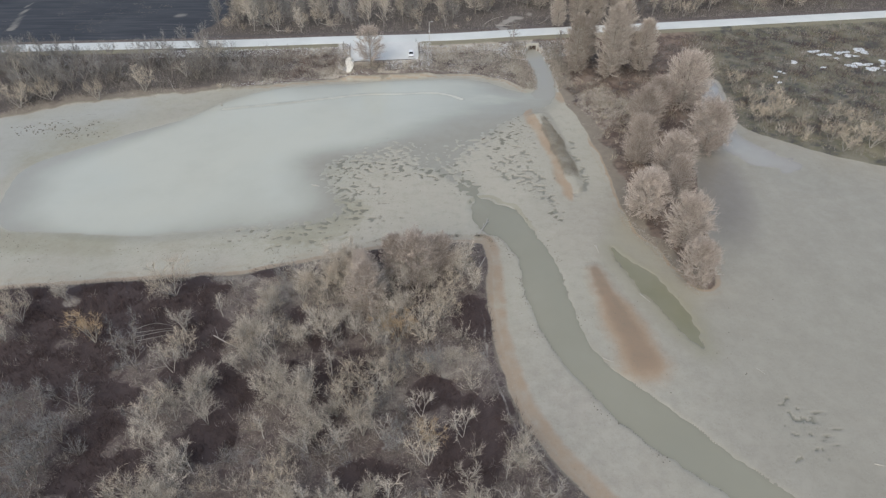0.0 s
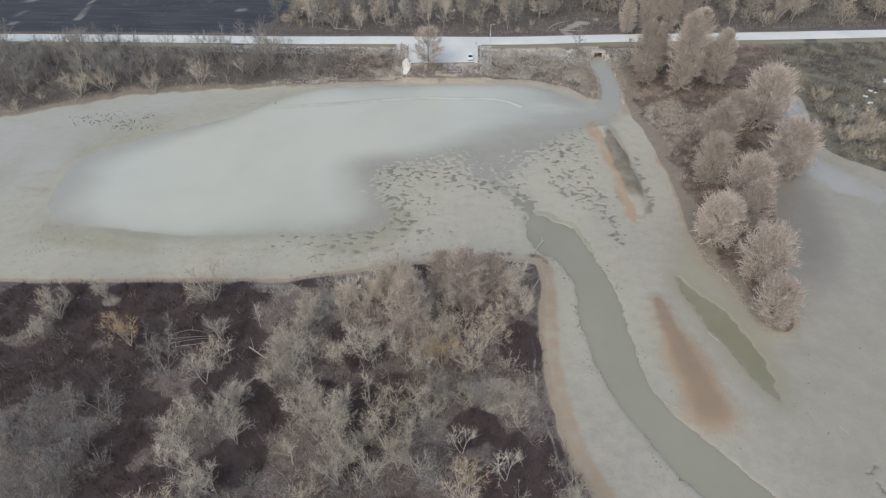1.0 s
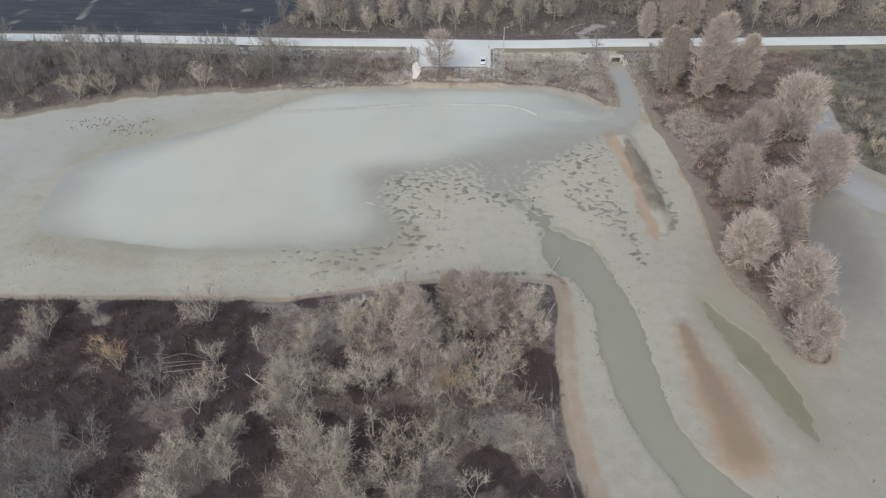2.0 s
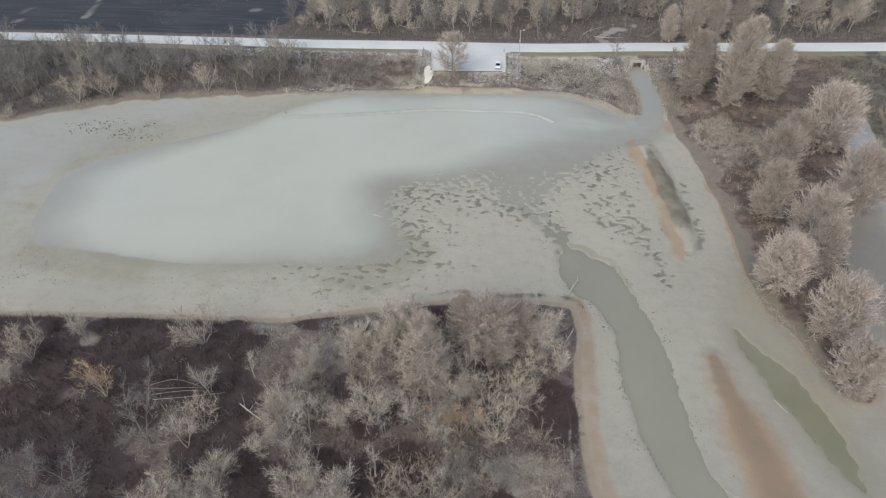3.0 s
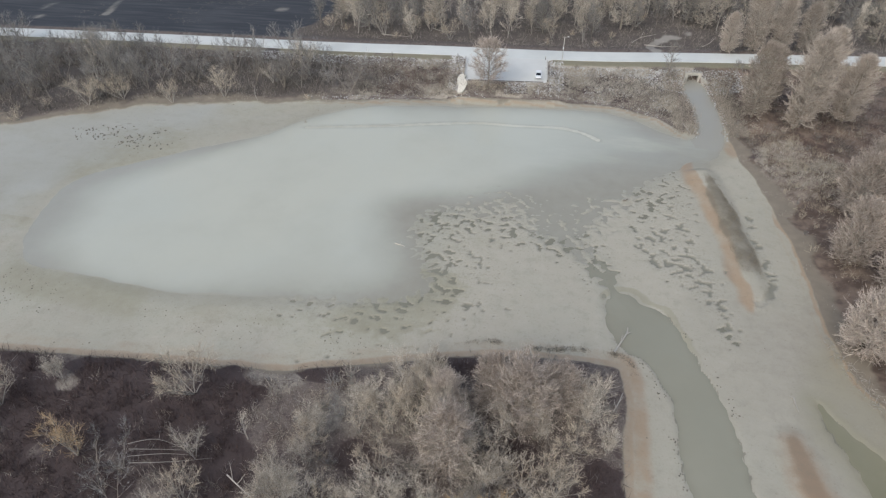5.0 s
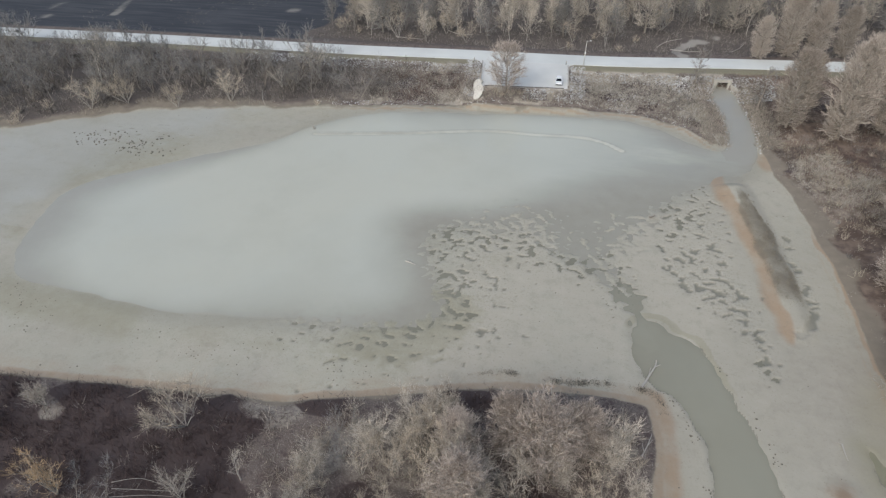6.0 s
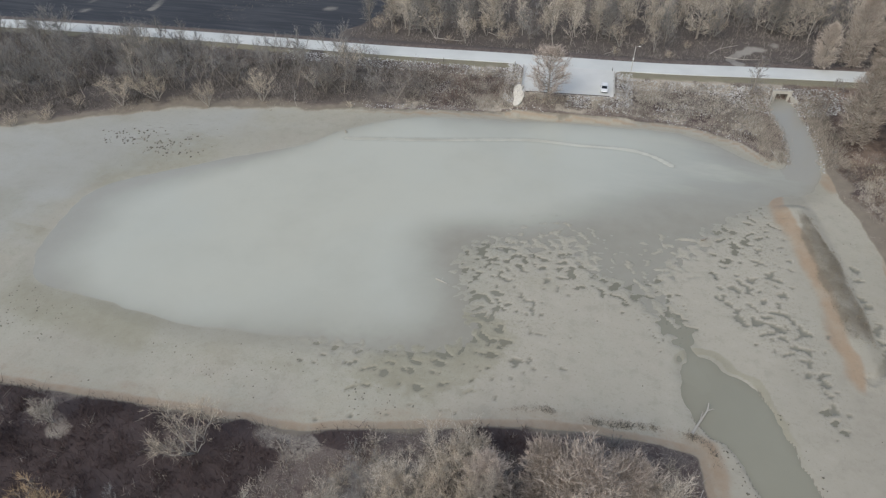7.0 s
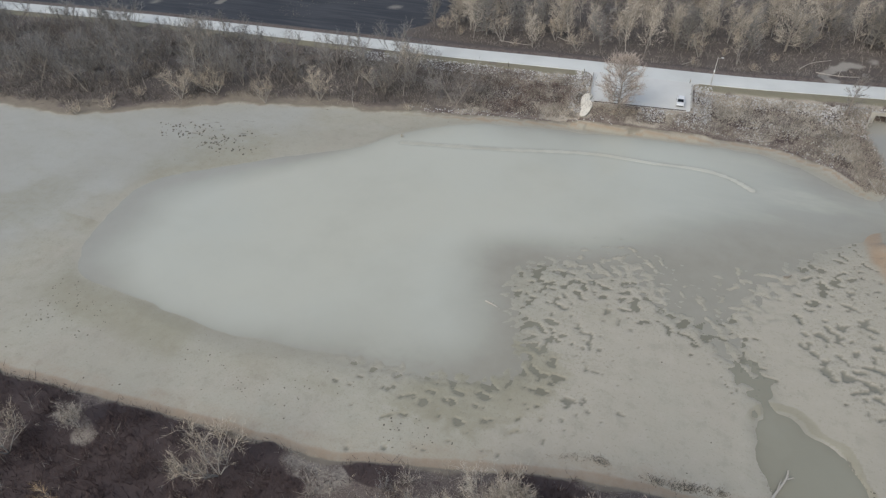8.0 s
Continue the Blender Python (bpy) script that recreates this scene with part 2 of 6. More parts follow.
def terrain(X, Y):
    """Height of the ground, and what covers it, at arrays of places."""
    wob = (cloud(X, Y, 6, 3) - 0.5) * 2
    X, Y = np.asarray(X, float), np.asarray(Y, float)
    south, north = inside(X, Y, L["south"]) + wob * 0.6, inside(X, Y, L["north"]) + wob * 0.7
    road, _ = to_line(X, Y, L["road"])
    lot = inside(X, Y, L["lot"])
    U, V = X * 0.9 + 1.3 * swirl(X, Y, 3.4, 91), Y * 1.1 + 1.3 * swirl(X, Y, 3.4, 92)
    pock = 0.5 + 0.66 * (0.8 * swirl(U, V, 1.7, 93) + 0.5 * swirl(U, V, 0.95, 94) + 0.2 * swirl(X, Y, 0.6, 95))
    calm = ramp(X, -60, -44) * (1 - ramp(Y, 158, 172))
    pond = inside(X, Y, L["pond"]) + wob * 0.5 + (cloud(X, Y, 16, 14) - 0.5) * 3 * (1 - calm) + (7 + 20 * ramp(Y, 141, 147) * (1 - ramp(Y, 156, 162)) * ramp(X, -34, -18)) * (pock - 0.5) * calm
    chan, chan_s = to_line(X, Y, L["channel"])
    creek, _ = to_line(X, Y, L["creek"])
    pud, pud_s = to_line(X, Y, L["puddle"])
    slo, slo_s = to_line(X, Y, L["slough"])
    spit, spit_s = to_line(X, Y, L["spit"])
    mound, mound_s = to_line(X, Y, L["mound"])
    bar, _ = to_line(X, Y, L["bar"])
    rill, _ = to_line(X, Y, L["rill"])
    track, _ = to_line(X, Y, L["track"])
    pen, _ = to_line(X, Y, L["peninsula"])
    rx = np.interp(X, L["road"][:, 0], L["road"][:, 1])
    beyond = Y > rx

    z = 0.03 + 0.05 * (cloud(X, Y, 9, 8) - 0.5) + 0.03 * (grain(X, Y, 1.7, 5) - 0.5)
    # pond: shelving gently
    shelf = WATER - np.where(pond > 0, 0.028, 0.045) * pond
    z = np.where(pond > -4, np.minimum(z, np.maximum(shelf, -0.6) + 0.015 * (grain(X, Y, 2.1, 15) - 0.5)), z)
    z = np.maximum(z, np.where(bar < 2.2, WATER + 0.045 - 0.09 * bar ** 2 + 0.03 * (grain(X, Y, 4, 2) - 0.5), -9))
    half = 3.9 + 0.5 * np.sin(chan_s * 21) + wob * 0.5
    half = half + 0.55 * swirl(X, Y, 2.6, 97) + 0.3 * swirl(X, Y, 1.1, 98)
    half = half * (0.55 + 0.45 * ramp(chan_s, 0.0, 0.05)) + 1.7 * (1 - ramp(chan_s, 0.06, 0.32))
    z = z - (0.30 + 0.12 * ramp(chan_s, 0.03, 0.2)) * (1 - ramp(chan, half - 1.4 - 2.0 * (1 - ramp(chan_s, 0.02, 0.14)), half + 0.9))
    rill = np.minimum(rill, to_line(X, Y, L["side_rill"])[0] + 0.5)
    z = z - 0.15 * (1 - ramp(rill + 2.6 * (grain(X, Y, 1.2, 44) - 0.35), 1.3, 2.1))
    z = z - 0.45 * (1 - ramp(creek, 2.2, 4.4))
    pud_half = np.interp(pud_s, [0, 0.17, 0.34, 0.5, 0.67, 0.84, 1], [0.3, 1.3, 2.5, 2.9, 2.6, 1.8, 0.3]) + 0.7 * wob + 0.7 * swirl(X, Y, 1.9, 96)
    z = z - 0.3 * (1 - ramp(pud, pud_half - 1.2, pud_half + 0.9))
    swide = 2.2 + 8 * ramp(slo_s, 0.3, 0.95)
    z = z - 0.25 * (1 - ramp(slo + 3.5 * wob, 0.0, swide + 4.5)) * (1 - 0.56 * ramp(slo_s, 0.45, 0.9))
    # shallow pits and runnels in the flat
    shore, _ = to_line(X, Y, L["shore"])
    lobe = (1 - ramp(shore, 3.0, 20.0)) * (pond < 1) * (0.45 + 0.55 * ramp(Y, 117, 123)) + 0.45 * (1 - ramp(np.abs(pond), 1, 6.0)) * (Y < 126) * ramp(X, -50, -43) * (X < -30)
    band = np.abs(X - np.interp(Y, [118, 126, 135, 145, 155, 172], [26, 25.5, 21, 16.5, 16, 17.5]))
    lobe = lobe + (1 - ramp(band / np.interp(Y, [118, 128, 140, 172], [1.6, 2.8, 7.8, 6.8]), 0.5, 1.3)) * ramp(Y, 117, 121) * (1 - ramp(Y, 171, 175))
    lobe = lobe + 0.7 * (1 - ramp(rill, 1.5, 6)) * (Y > 127)
    lobe = lobe + 0.45 * (1 - ramp(np.hypot((X + 119) / 20, (Y - 169) / 8), 0.4, 1.1)) + 0.7 * (1 - ramp(np.hypot((X - 61) / 6, (Y - 60) / 9), 0.4, 1.1))
    lobe = lobe + 0.9 * (1 - ramp(to_line(X, Y, L["runnel"])[0], 0.5, 1.5))
    lobe = np.clip(lobe, 0, 1) * ramp(chan, 5.0, 6.5) * (0.6 + 0.4 * ramp(cloud(X, Y, 9, 27), 0.3, 0.55))
    pits = ramp(pock - 0.26 * (1 - lobe) ** 1.3, 0.57, 0.62) * (lobe > 0.06)
    run_d = to_line(X, Y, L["runnel"])[0] + 0.9 * swirl(X, Y, 1.8, 99)
    pits = np.maximum(pits, (1 - ramp(run_d, 0.4, 0.85)) * np.maximum(ramp(pock, 0.48, 0.56), 1 - ramp(Y, 134, 139)))
    z = z * (1 - pits) + np.minimum(z, WATER - 0.07) * pits
    # ridges on the flat
    wide = 4.6 - 1.2 * spit_s
    ridge = 1 - ramp(spit, 0.4, wide)
    z = z + (0.95 - 0.35 * spit_s) * ridge * ramp(spit_s, -0.03, 0.06) * (1.1 - ramp(spit_s, 0.86, 1.1))
    hump = 1 - ramp(mound, 0.5, 3.2 + 4.4 * mound_s + wob)
    z = z + 0.3 * hump
    # land
    relief = 0.35 * (cloud(X, Y, 11, 21) - 0.4)
    z = np.maximum(z, np.where(south > 0, 0.8 * ramp(south, -0.4, 5.0) + relief * ramp(south, 2, 7), -9))
    bank = 0.28 * ramp(north, -0.5, 3) + 0.65 * ramp(north, 3, 10) + relief * ramp(north, 3, 9)
    z = np.maximum(z, np.where(north > -0.5, bank, -9))
    top = np.maximum(-lot, 0)
    to_top = np.minimum(np.maximum(road - 6.0, 0), np.where(lot > -25, top - 0.6, 99))
    levee = 2.78 - np.maximum(to_top, 0) * 0.27
    levee = np.where((np.abs(X - 29) < 4.2) & (Y < 225.2), np.minimum(levee, 0.25 + 0.9 * np.maximum(np.abs(X - 29) - 2.2, 0)), levee)
    z = np.where(north > 0, np.maximum(z, np.where(levee > 0.5, levee, -9)), z)
    z = np.where((np.abs(X - 28.9) < 2.2) & (Y > 222) & (Y < 227.0), -0.42, z)
    in_creek = (creek < 4.6) & (Y < 225.2)
    z = np.where(in_creek, np.minimum(z, -0.42 + 0.9 * ramp(creek + 0.6 * ramp(Y, 205, 215), 2.2, 4.6)), z)

    beach = 1.3 * ramp(X, -95, -70) * (1 - ramp(X, 26, 34))
    away = np.maximum(ramp(south, 0.5, 1.9), ramp(north - beach + 1.5 * wob * ramp(-X, 60, 90), -0.2 - 1.0 * ramp(-X, 60, 90), 1.4 + 2.2 * ramp(-X, 60, 90)))
    kind = {}
    kind["land"] = np.where((creek < 9) & (Y > 198), np.maximum(np.maximum(away * (creek > 4.6), ramp(creek, 2.6, 3.4)), Y > 224.5), away * np.where(in_creek, ramp(creek, 2.2, 3.0), 1))
    edge_s = 0.8 * (1 - ramp(np.abs(south + 1.1), 0.5, 2.3)) * (0.55 + 0.45 * ramp(cloud(X, Y, 4, 33), 0.2, 0.6))
    edge_s = np.maximum(edge_s * (0.5 + 0.5 * ramp(X, 4, 10)), 0.75 * (1 - ramp(np.abs(south - 0.6), 0.5, 1.3)))
    edge_n = (1 - ramp(np.abs(north - 1.2), 0.9, 3.4)) * (0.25 + 0.75 * ramp(np.sin(north * 3.6 + wob * 2.5), -0.4, 0.5)) * (1 - ramp(X + (Y - 196) * 0.5, 19, 25)) * ramp(X, -95, -60)
    edge_p = (1 - ramp(np.abs(north - 0.8), 0.5, 2.6)) * ramp(X, 30, 34) * (1 - ramp(Y, 184, 196)) * ramp(Y, 120, 160) * (X < 60)
    spit_x = np.interp(Y, [131, 146.5, 153, 162, 175], [32.2, 31.0, 29.9, 28.6, 26])
    side = ramp(spit_x - X + 0.8 * wob, 0.5, 1.5)
    kind["sand"] = np.clip(edge_s + edge_n * 0.8 + edge_p * 0.12 + (1 - ramp(spit + 1.2 * wob, wide * 0.7, wide * 1.45)) * side * (0.7 + 0.3 * grain(X, Y, 3.3, 9))
                           + (1 - ramp(mound, 0.2, 4.0 + 5.0 * mound_s + 1.6 * wob)) * (0.55 + 0.45 * ramp(mound_s, 0.1, 0.5)) * 1.25, 0, 1)
    kind["sand"] = np.maximum(kind["sand"], 0.75 * (1 - ramp(np.hypot(X - 35, (Y - 186) * 0.5), 1.2, 3.0)))
    west = ramp(-X + 0.2 * (Y - 120), 85, 105)
    wet = np.maximum.reduce([ramp(pond, -6, 0) * (1 - 0.85 * west), 1 - ramp(chan, 3.6, 5.6), 1 - ramp(pud, 1.5, 4.2), 1 - ramp(slo, swide, swide + 9), 1 - ramp(creek, 3, 6),
                             (1 - ramp(np.hypot((X - 72) / 9, (Y - 138) / 26), 0.5, 1.1)) * 0.9, (1 - ramp(rill, 0.5, 3.5)), 0.8 * ramp(X + 0.2 * (Y - 100), 30, 52) * (1 - ramp(Y, 118, 140) * (X < 45)) + 0.25 * cloud(X, Y, 22, 57) * (X > 25),
                             0.45 * ramp(cloud(X, Y, 20, 58), 0.45, 0.7) * ramp(np.hypot((X + 12) / 24, (Y - 122) / 16), 0.6, 1.2)])
    kind["wet"] = wet * (1 - away)
    # where the sky's sheen on wet mud is put into the colour
    kind["painted_sheen"] = np.clip(ramp(-X + 0.35 * (Y - 150), 100, 128) + 0.3 * ramp(Y - 0.35 * X, 195, 212) * (1 - ramp(X, -62, -40)), 0, 1) * (1 - away) * (north < 0.5) * ramp(-pond, -1, 5)
    kind["east"] = np.maximum(ramp(X + 0.2 * (Y - 100), 20, 50), 0.55 * (1 - ramp(Y, 72, 98)) * (X > 5)) * (1 - away) * (1 - ramp(Y, 118, 140) * (X < 45))
    # ellipse of darker grey-brown ground east of the peninsula
    kind["stain"] = (1 - ramp(np.hypot((X - 69 - 0.1 * (Y - 135)) / 11, (Y - 133) / 30), 0.35, 1.05)) * (1 - away)
    kind["algae"] = np.clip((1 - ramp(np.abs(pond + 4), 2, 7)) * (0.45 + 0.55 * ramp(cloud(X, Y, 14, 61), 0.3, 0.55)) * (Y < 128)
                            + (1 - ramp(np.hypot((X - 46) / 2.2, (Y - 90) / 4.5), 0.4, 1.2)) * 1.3 + 1.6 * (1 - ramp(np.abs(chan - half - 0.5), 0.3, 1.1)) * (1 - ramp(chan_s, 0.14, 0.28)) * ramp(X + Y, 128, 133)
                            + 0.8 * ramp(cloud(X, Y, 30, 66), 0.5, 0.75) * (X < 5) * ramp(np.hypot((X + 12) / 24, (Y - 122) / 16), 0.6, 1.2), 0, 1) * (1 - away)
    kind["pits"] = ramp(pits, 0.25, 0.7) * (1 - away) * (1 - ridge)
    kind["rim"] = (1 - ramp(np.abs(z - WATER - 0.02), 0.015, 0.07)) * ((chan < 8) | (pud < 6)) * (0.35 + 0.65 * ramp(cloud(X, Y, 5, 28), 0.3, 0.6)) * ramp(chan_s, 0.03, 0.12) * (1 - away)
    kind["olive"] = np.maximum((1 - ramp(pud - pud_half, 0.0, 5.0)), 0.6 * ramp(1 - np.hypot((X - 43) / 9, (Y - 112) / 14), 0.0, 0.5)) * (1 - away)
    kind["warm"] = ramp(Y, 88, 108) * ramp(X, -34, -22) * ramp(-pond, 0, 4) * (1 - away) * (1 - ramp(X + 0.2 * (Y - 100), 44, 60))
    kind["marsh"] = ramp(X - 0.15 * (Y - 150), 74, 86) * (north > 0) * (1 - beyond)
    kind["core"] = 1 - ramp(mound, 0.2, 1.4 + 4.6 * mound_s + 1.2 * wob)
    kind["specks"] = lobe * (1 - away)
    kind["trail"] = (1 - ramp(np.abs(south - 3.0 + 0.5 * wob), 0.15, 0.55)) * ramp(X, 5, 8) * (0.2 + 0.6 * grain(X, Y, 3.1, 35))
    kind["pale"] = (1 - ramp(bar, 0.5, 1.2)) * (0.5 + 0.5 * grain(X, Y, 7, 6)) * (0.7 + 0.3 * ramp(X, -45, -28))
    kind["pale"] = np.maximum(kind["pale"], 0.5 * (1 - ramp(np.abs(north - 2.3 + 0.5 * wob), 0.15, 0.5)) * ramp(cloud(X, Y, 9, 29), 0.35, 0.55) * ramp(X, -66, -50) * (1 - ramp(X, 8, 18)))
    kind["dark"] = spots(X, Y, DARK, 40) * ramp(south, 0.8, 1.8)
    kind["scrub"] = (1 - ramp(np.abs(X - spit_x - 0.3 + 0.9 * wob) / (0.3 + 0.7 * (1 - ramp(Y, 158, 174))), 1.7, 2.8)) * (0.6 + 0.4 * grain(X, Y, 2.4, 17)) * ramp(Y, 135, 142) * (1 - ramp(Y, 169, 174)) * (spit < 4.5)
    kind["scrub"] = np.maximum(kind["scrub"], (0.35 + 0.3 * wob) * (1 - ramp(mound, 0.5, 2.6 + 3.2 * mound_s)))
    strand = 1 - ramp(np.abs(north - 1.9 + 0.8 * wob), 0.5, 1.3)
    kind["scrub"] = np.maximum(kind["scrub"], 0.75 * strand * ramp(X, -95, -70) * (1 - ramp(X, 14, 22)))
    kind["tan"] = np.maximum(0.6 * spots(X, Y, TAN, 50) * (south > 0.5),
                             ramp(cloud(X, Y, 7, 71) + 0.06 * ramp(X, -12, -4), 0.46, 0.58) * (north > 2.2) * (1 - beyond) * ramp(X, -85, -60) * ((X < 30) | (np.hypot((X - 47) / 10, (Y - 176) / 12) + wob * 0.5 < 1.0)) * (1 - 0.5 * (X > 30)))
    kind["tan"] = np.maximum(kind["tan"], 0.42 * (north > 2.2) * (1 - beyond) * ramp(X, -75, -62) * (X < 28))
    shoulder = 0.85 * (1 - ramp(np.abs(road - 5.2), 1.3, 2.4)) * ramp(cloud(X, Y, 9, 81), 0.15, 0.4)
    kind["verge"] = np.clip(shoulder * (lot < -1.5) * (1 - beyond * 0.75) + 0.65 * ramp(cloud(X, Y, 18, 77), 0.5, 0.75) * (X > 88) * (north > 3), 0, 1)
    field = ramp(-100 - X + (cloud(X, Y, 12, 90) - 0.5) * 14 + (Y - 235) * 0.05, -2, 3) * beyond * ramp(road, 6.5, 9.5)
    kind["field"] = field
    stripe = np.minimum(to_line(X, Y, np.array([(-206, 239), (-221, 280)], float))[0], to_line(X, Y, np.array([(-181.5, 246), (-193, 283)], float))[0])
    kind["stripe"] = (1 - ramp(stripe + 1.2 * wob, 0.4, 2.2)) * (0.4 + 0.6 * grain(X, Y, 5, 12)) + 0.8 * (1 - ramp(np.hypot((X + 117) / 4, (Y - 262) / 1.5), 0.5, 1.2))
    kind["wood"] = np.where(beyond, ramp(road, 5, 9), ramp(-X, 62, 78) * ramp(north, 2, 6))
    kind["dark"] = np.maximum(kind["dark"], spots(X, Y, [(39.5, 184.5, 4, 2.5), (-52, 209, 9, 3), (-2, 213, 7, 3)], 43))
    kind["dark"] = np.maximum(kind["dark"], 0.62 * ramp(cloud(X, Y, 8, 62), 0.52, 0.62) * (north > 3.5) * (1 - beyond) * ramp(X, -75, -64) * (X < 28) * (lot < -1) * ramp(road, 9, 10.5))
    kind["rust"] = ramp(X, 31, 36) * (1 - ramp(X + (Y - 190) * -0.1, 86, 92)) * (north > 0) * (1 - beyond)
    kind["bare"] = (1 - ramp(north + 2 * wob, 2.6, 5.6)) * (north > -2) * ramp(X, 32, 36) * (1 - ramp(X - 0.1 * (Y - 100), 52, 58)) + (1 - ramp(south + wob, 0.9, 2.0)) * (south > -2) + 0.8 * (1 - ramp(north + 3 * wob, 4, 8)) * (north > -2) * ramp(-X, 66, 80)
    kind["silt"] = np.clip((1 - ramp(track + 0.6 * wob, 0.8, 2.6)) * beyond, 0, 1)
    return z, kind


def sample(field, x, y):
    """A value of the ground's grid at a place."""
    i, j = np.clip(np.searchsorted(xs, x) - 1, 0, len(xs) - 2), np.clip(np.searchsorted(ys, y) - 1, 0, len(ys) - 2)
    u, v = (x - xs[i]) / (xs[i + 1] - xs[i]), (y - ys[j]) / (ys[j + 1] - ys[j])
    return (field[j, i] * (1 - u) + field[j, i + 1] * u) * (1 - v) + (field[j + 1, i] * (1 - u) + field[j + 1, i + 1] * u) * v


def heights(points):
    p = np.array(points, float).reshape(-1, 2)
    return sample(GZ, p[:, 0], p[:, 1])


def axis(low, fine_low, fine_high, high, step, far):
    """Even steps from low to high, a third as long between the fine marks, growing steps out to far on both sides."""
    out, s = [*np.arange(low, fine_low, step), *np.arange(fine_low, fine_high, step / 3), *np.arange(fine_high, high + step / 2, step)], step
    while out[-1] < far:
        s *= 1.3
        out.append(out[-1] + s)
    s = step
    while out[0] > -far:
        s *= 1.3
        out.insert(0, out[0] - s)
    return np.array(out)


def sheet(name, xs, ys, Z, keep=None):
    """A grid mesh over xs, ys with heights Z; keep: which cells stay."""
    ny, nx = len(ys), len(xs)
    X, Y = np.meshgrid(xs, ys)
    ids = np.arange(nx * ny).reshape(ny, nx)
    quads = np.stack([ids[:-1, :-1], ids[:-1, 1:], ids[1:, 1:], ids[1:, :-1]], -1).reshape(-1, 4)
    if keep is not None:
        quads = quads[keep.reshape(-1)]
    used = np.unique(quads)
    back = np.full(nx * ny, -1)
    back[used] = np.arange(len(used))
    verts = np.stack([X, Y, Z], -1).reshape(-1, 3)[used]
    return mesh_of(name, verts, back[quads]), used


def mesh_of(name, verts, faces, mat=None, shade=True):
    """A mesh from arrays of places and of equal-sided faces."""
    me = bpy.data.meshes.new(name)
    faces = np.asarray(faces, np.int32)
    k = faces.shape[1]
    me.vertices.add(len(verts))
    me.vertices.foreach_set("co", np.asarray(verts, np.float32).reshape(-1))
    me.loops.add(faces.size)
    me.loops.foreach_set("vertex_index", faces.reshape(-1))
    me.polygons.add(len(faces))
    me.polygons.foreach_set("loop_start", np.arange(0, faces.size, k, dtype=np.int32))
    me.update(calc_edges=True)
    me.polygons.foreach_set("use_smooth", np.full(len(faces), shade))
    if mat:
        me.materials.append(mat)
    return me


def part(name, bm, material, parent, label=""):
    """A bmesh as one mesh object under a thing or a part."""
    me = bpy.data.meshes.new(name)
    bm.to_mesh(me)
    bm.free()
    me.materials.append(material)
    ob = new(name, me)
    ob.parent = parent
    return tagged(ob, label)


def box(bm, size, at, turn=None, bevel=0.0):
    m = Matrix.Translation(at) @ (turn or Matrix()) @ Matrix.Diagonal((*size, 1))
    made = bmesh.ops.create_cube(bm, size=1, matrix=m)["verts"]
    if bevel:
        edges = list({e for v in made for e in v.link_edges})
        bmesh.ops.bevel(bm, geom=edges, offset=bevel, segments=1, affect="EDGES")
    return bm


def rod(bm, a, b, r0, r1=None, sides=8):
    a, b = Vector(a), Vector(b)
    turn = (b - a).to_track_quat("Z", "Y").to_matrix().to_4x4()
    bmesh.ops.create_cone(bm, cap_ends=True, segments=sides, radius1=r0, radius2=r0 if r1 is None else r1, depth=(b - a).length,
                          matrix=Matrix.Translation((a + b) / 2) @ turn)
    return bm


def thing(name, at, rz=0.0, label="", category="", group="", kind=""):
    ob = new(name)
    ob.empty_display_size = 0.3
    ob.matrix_basis = pose(*at, 0, 0, rz)
    return tagged(ob, label, category, group, kind)


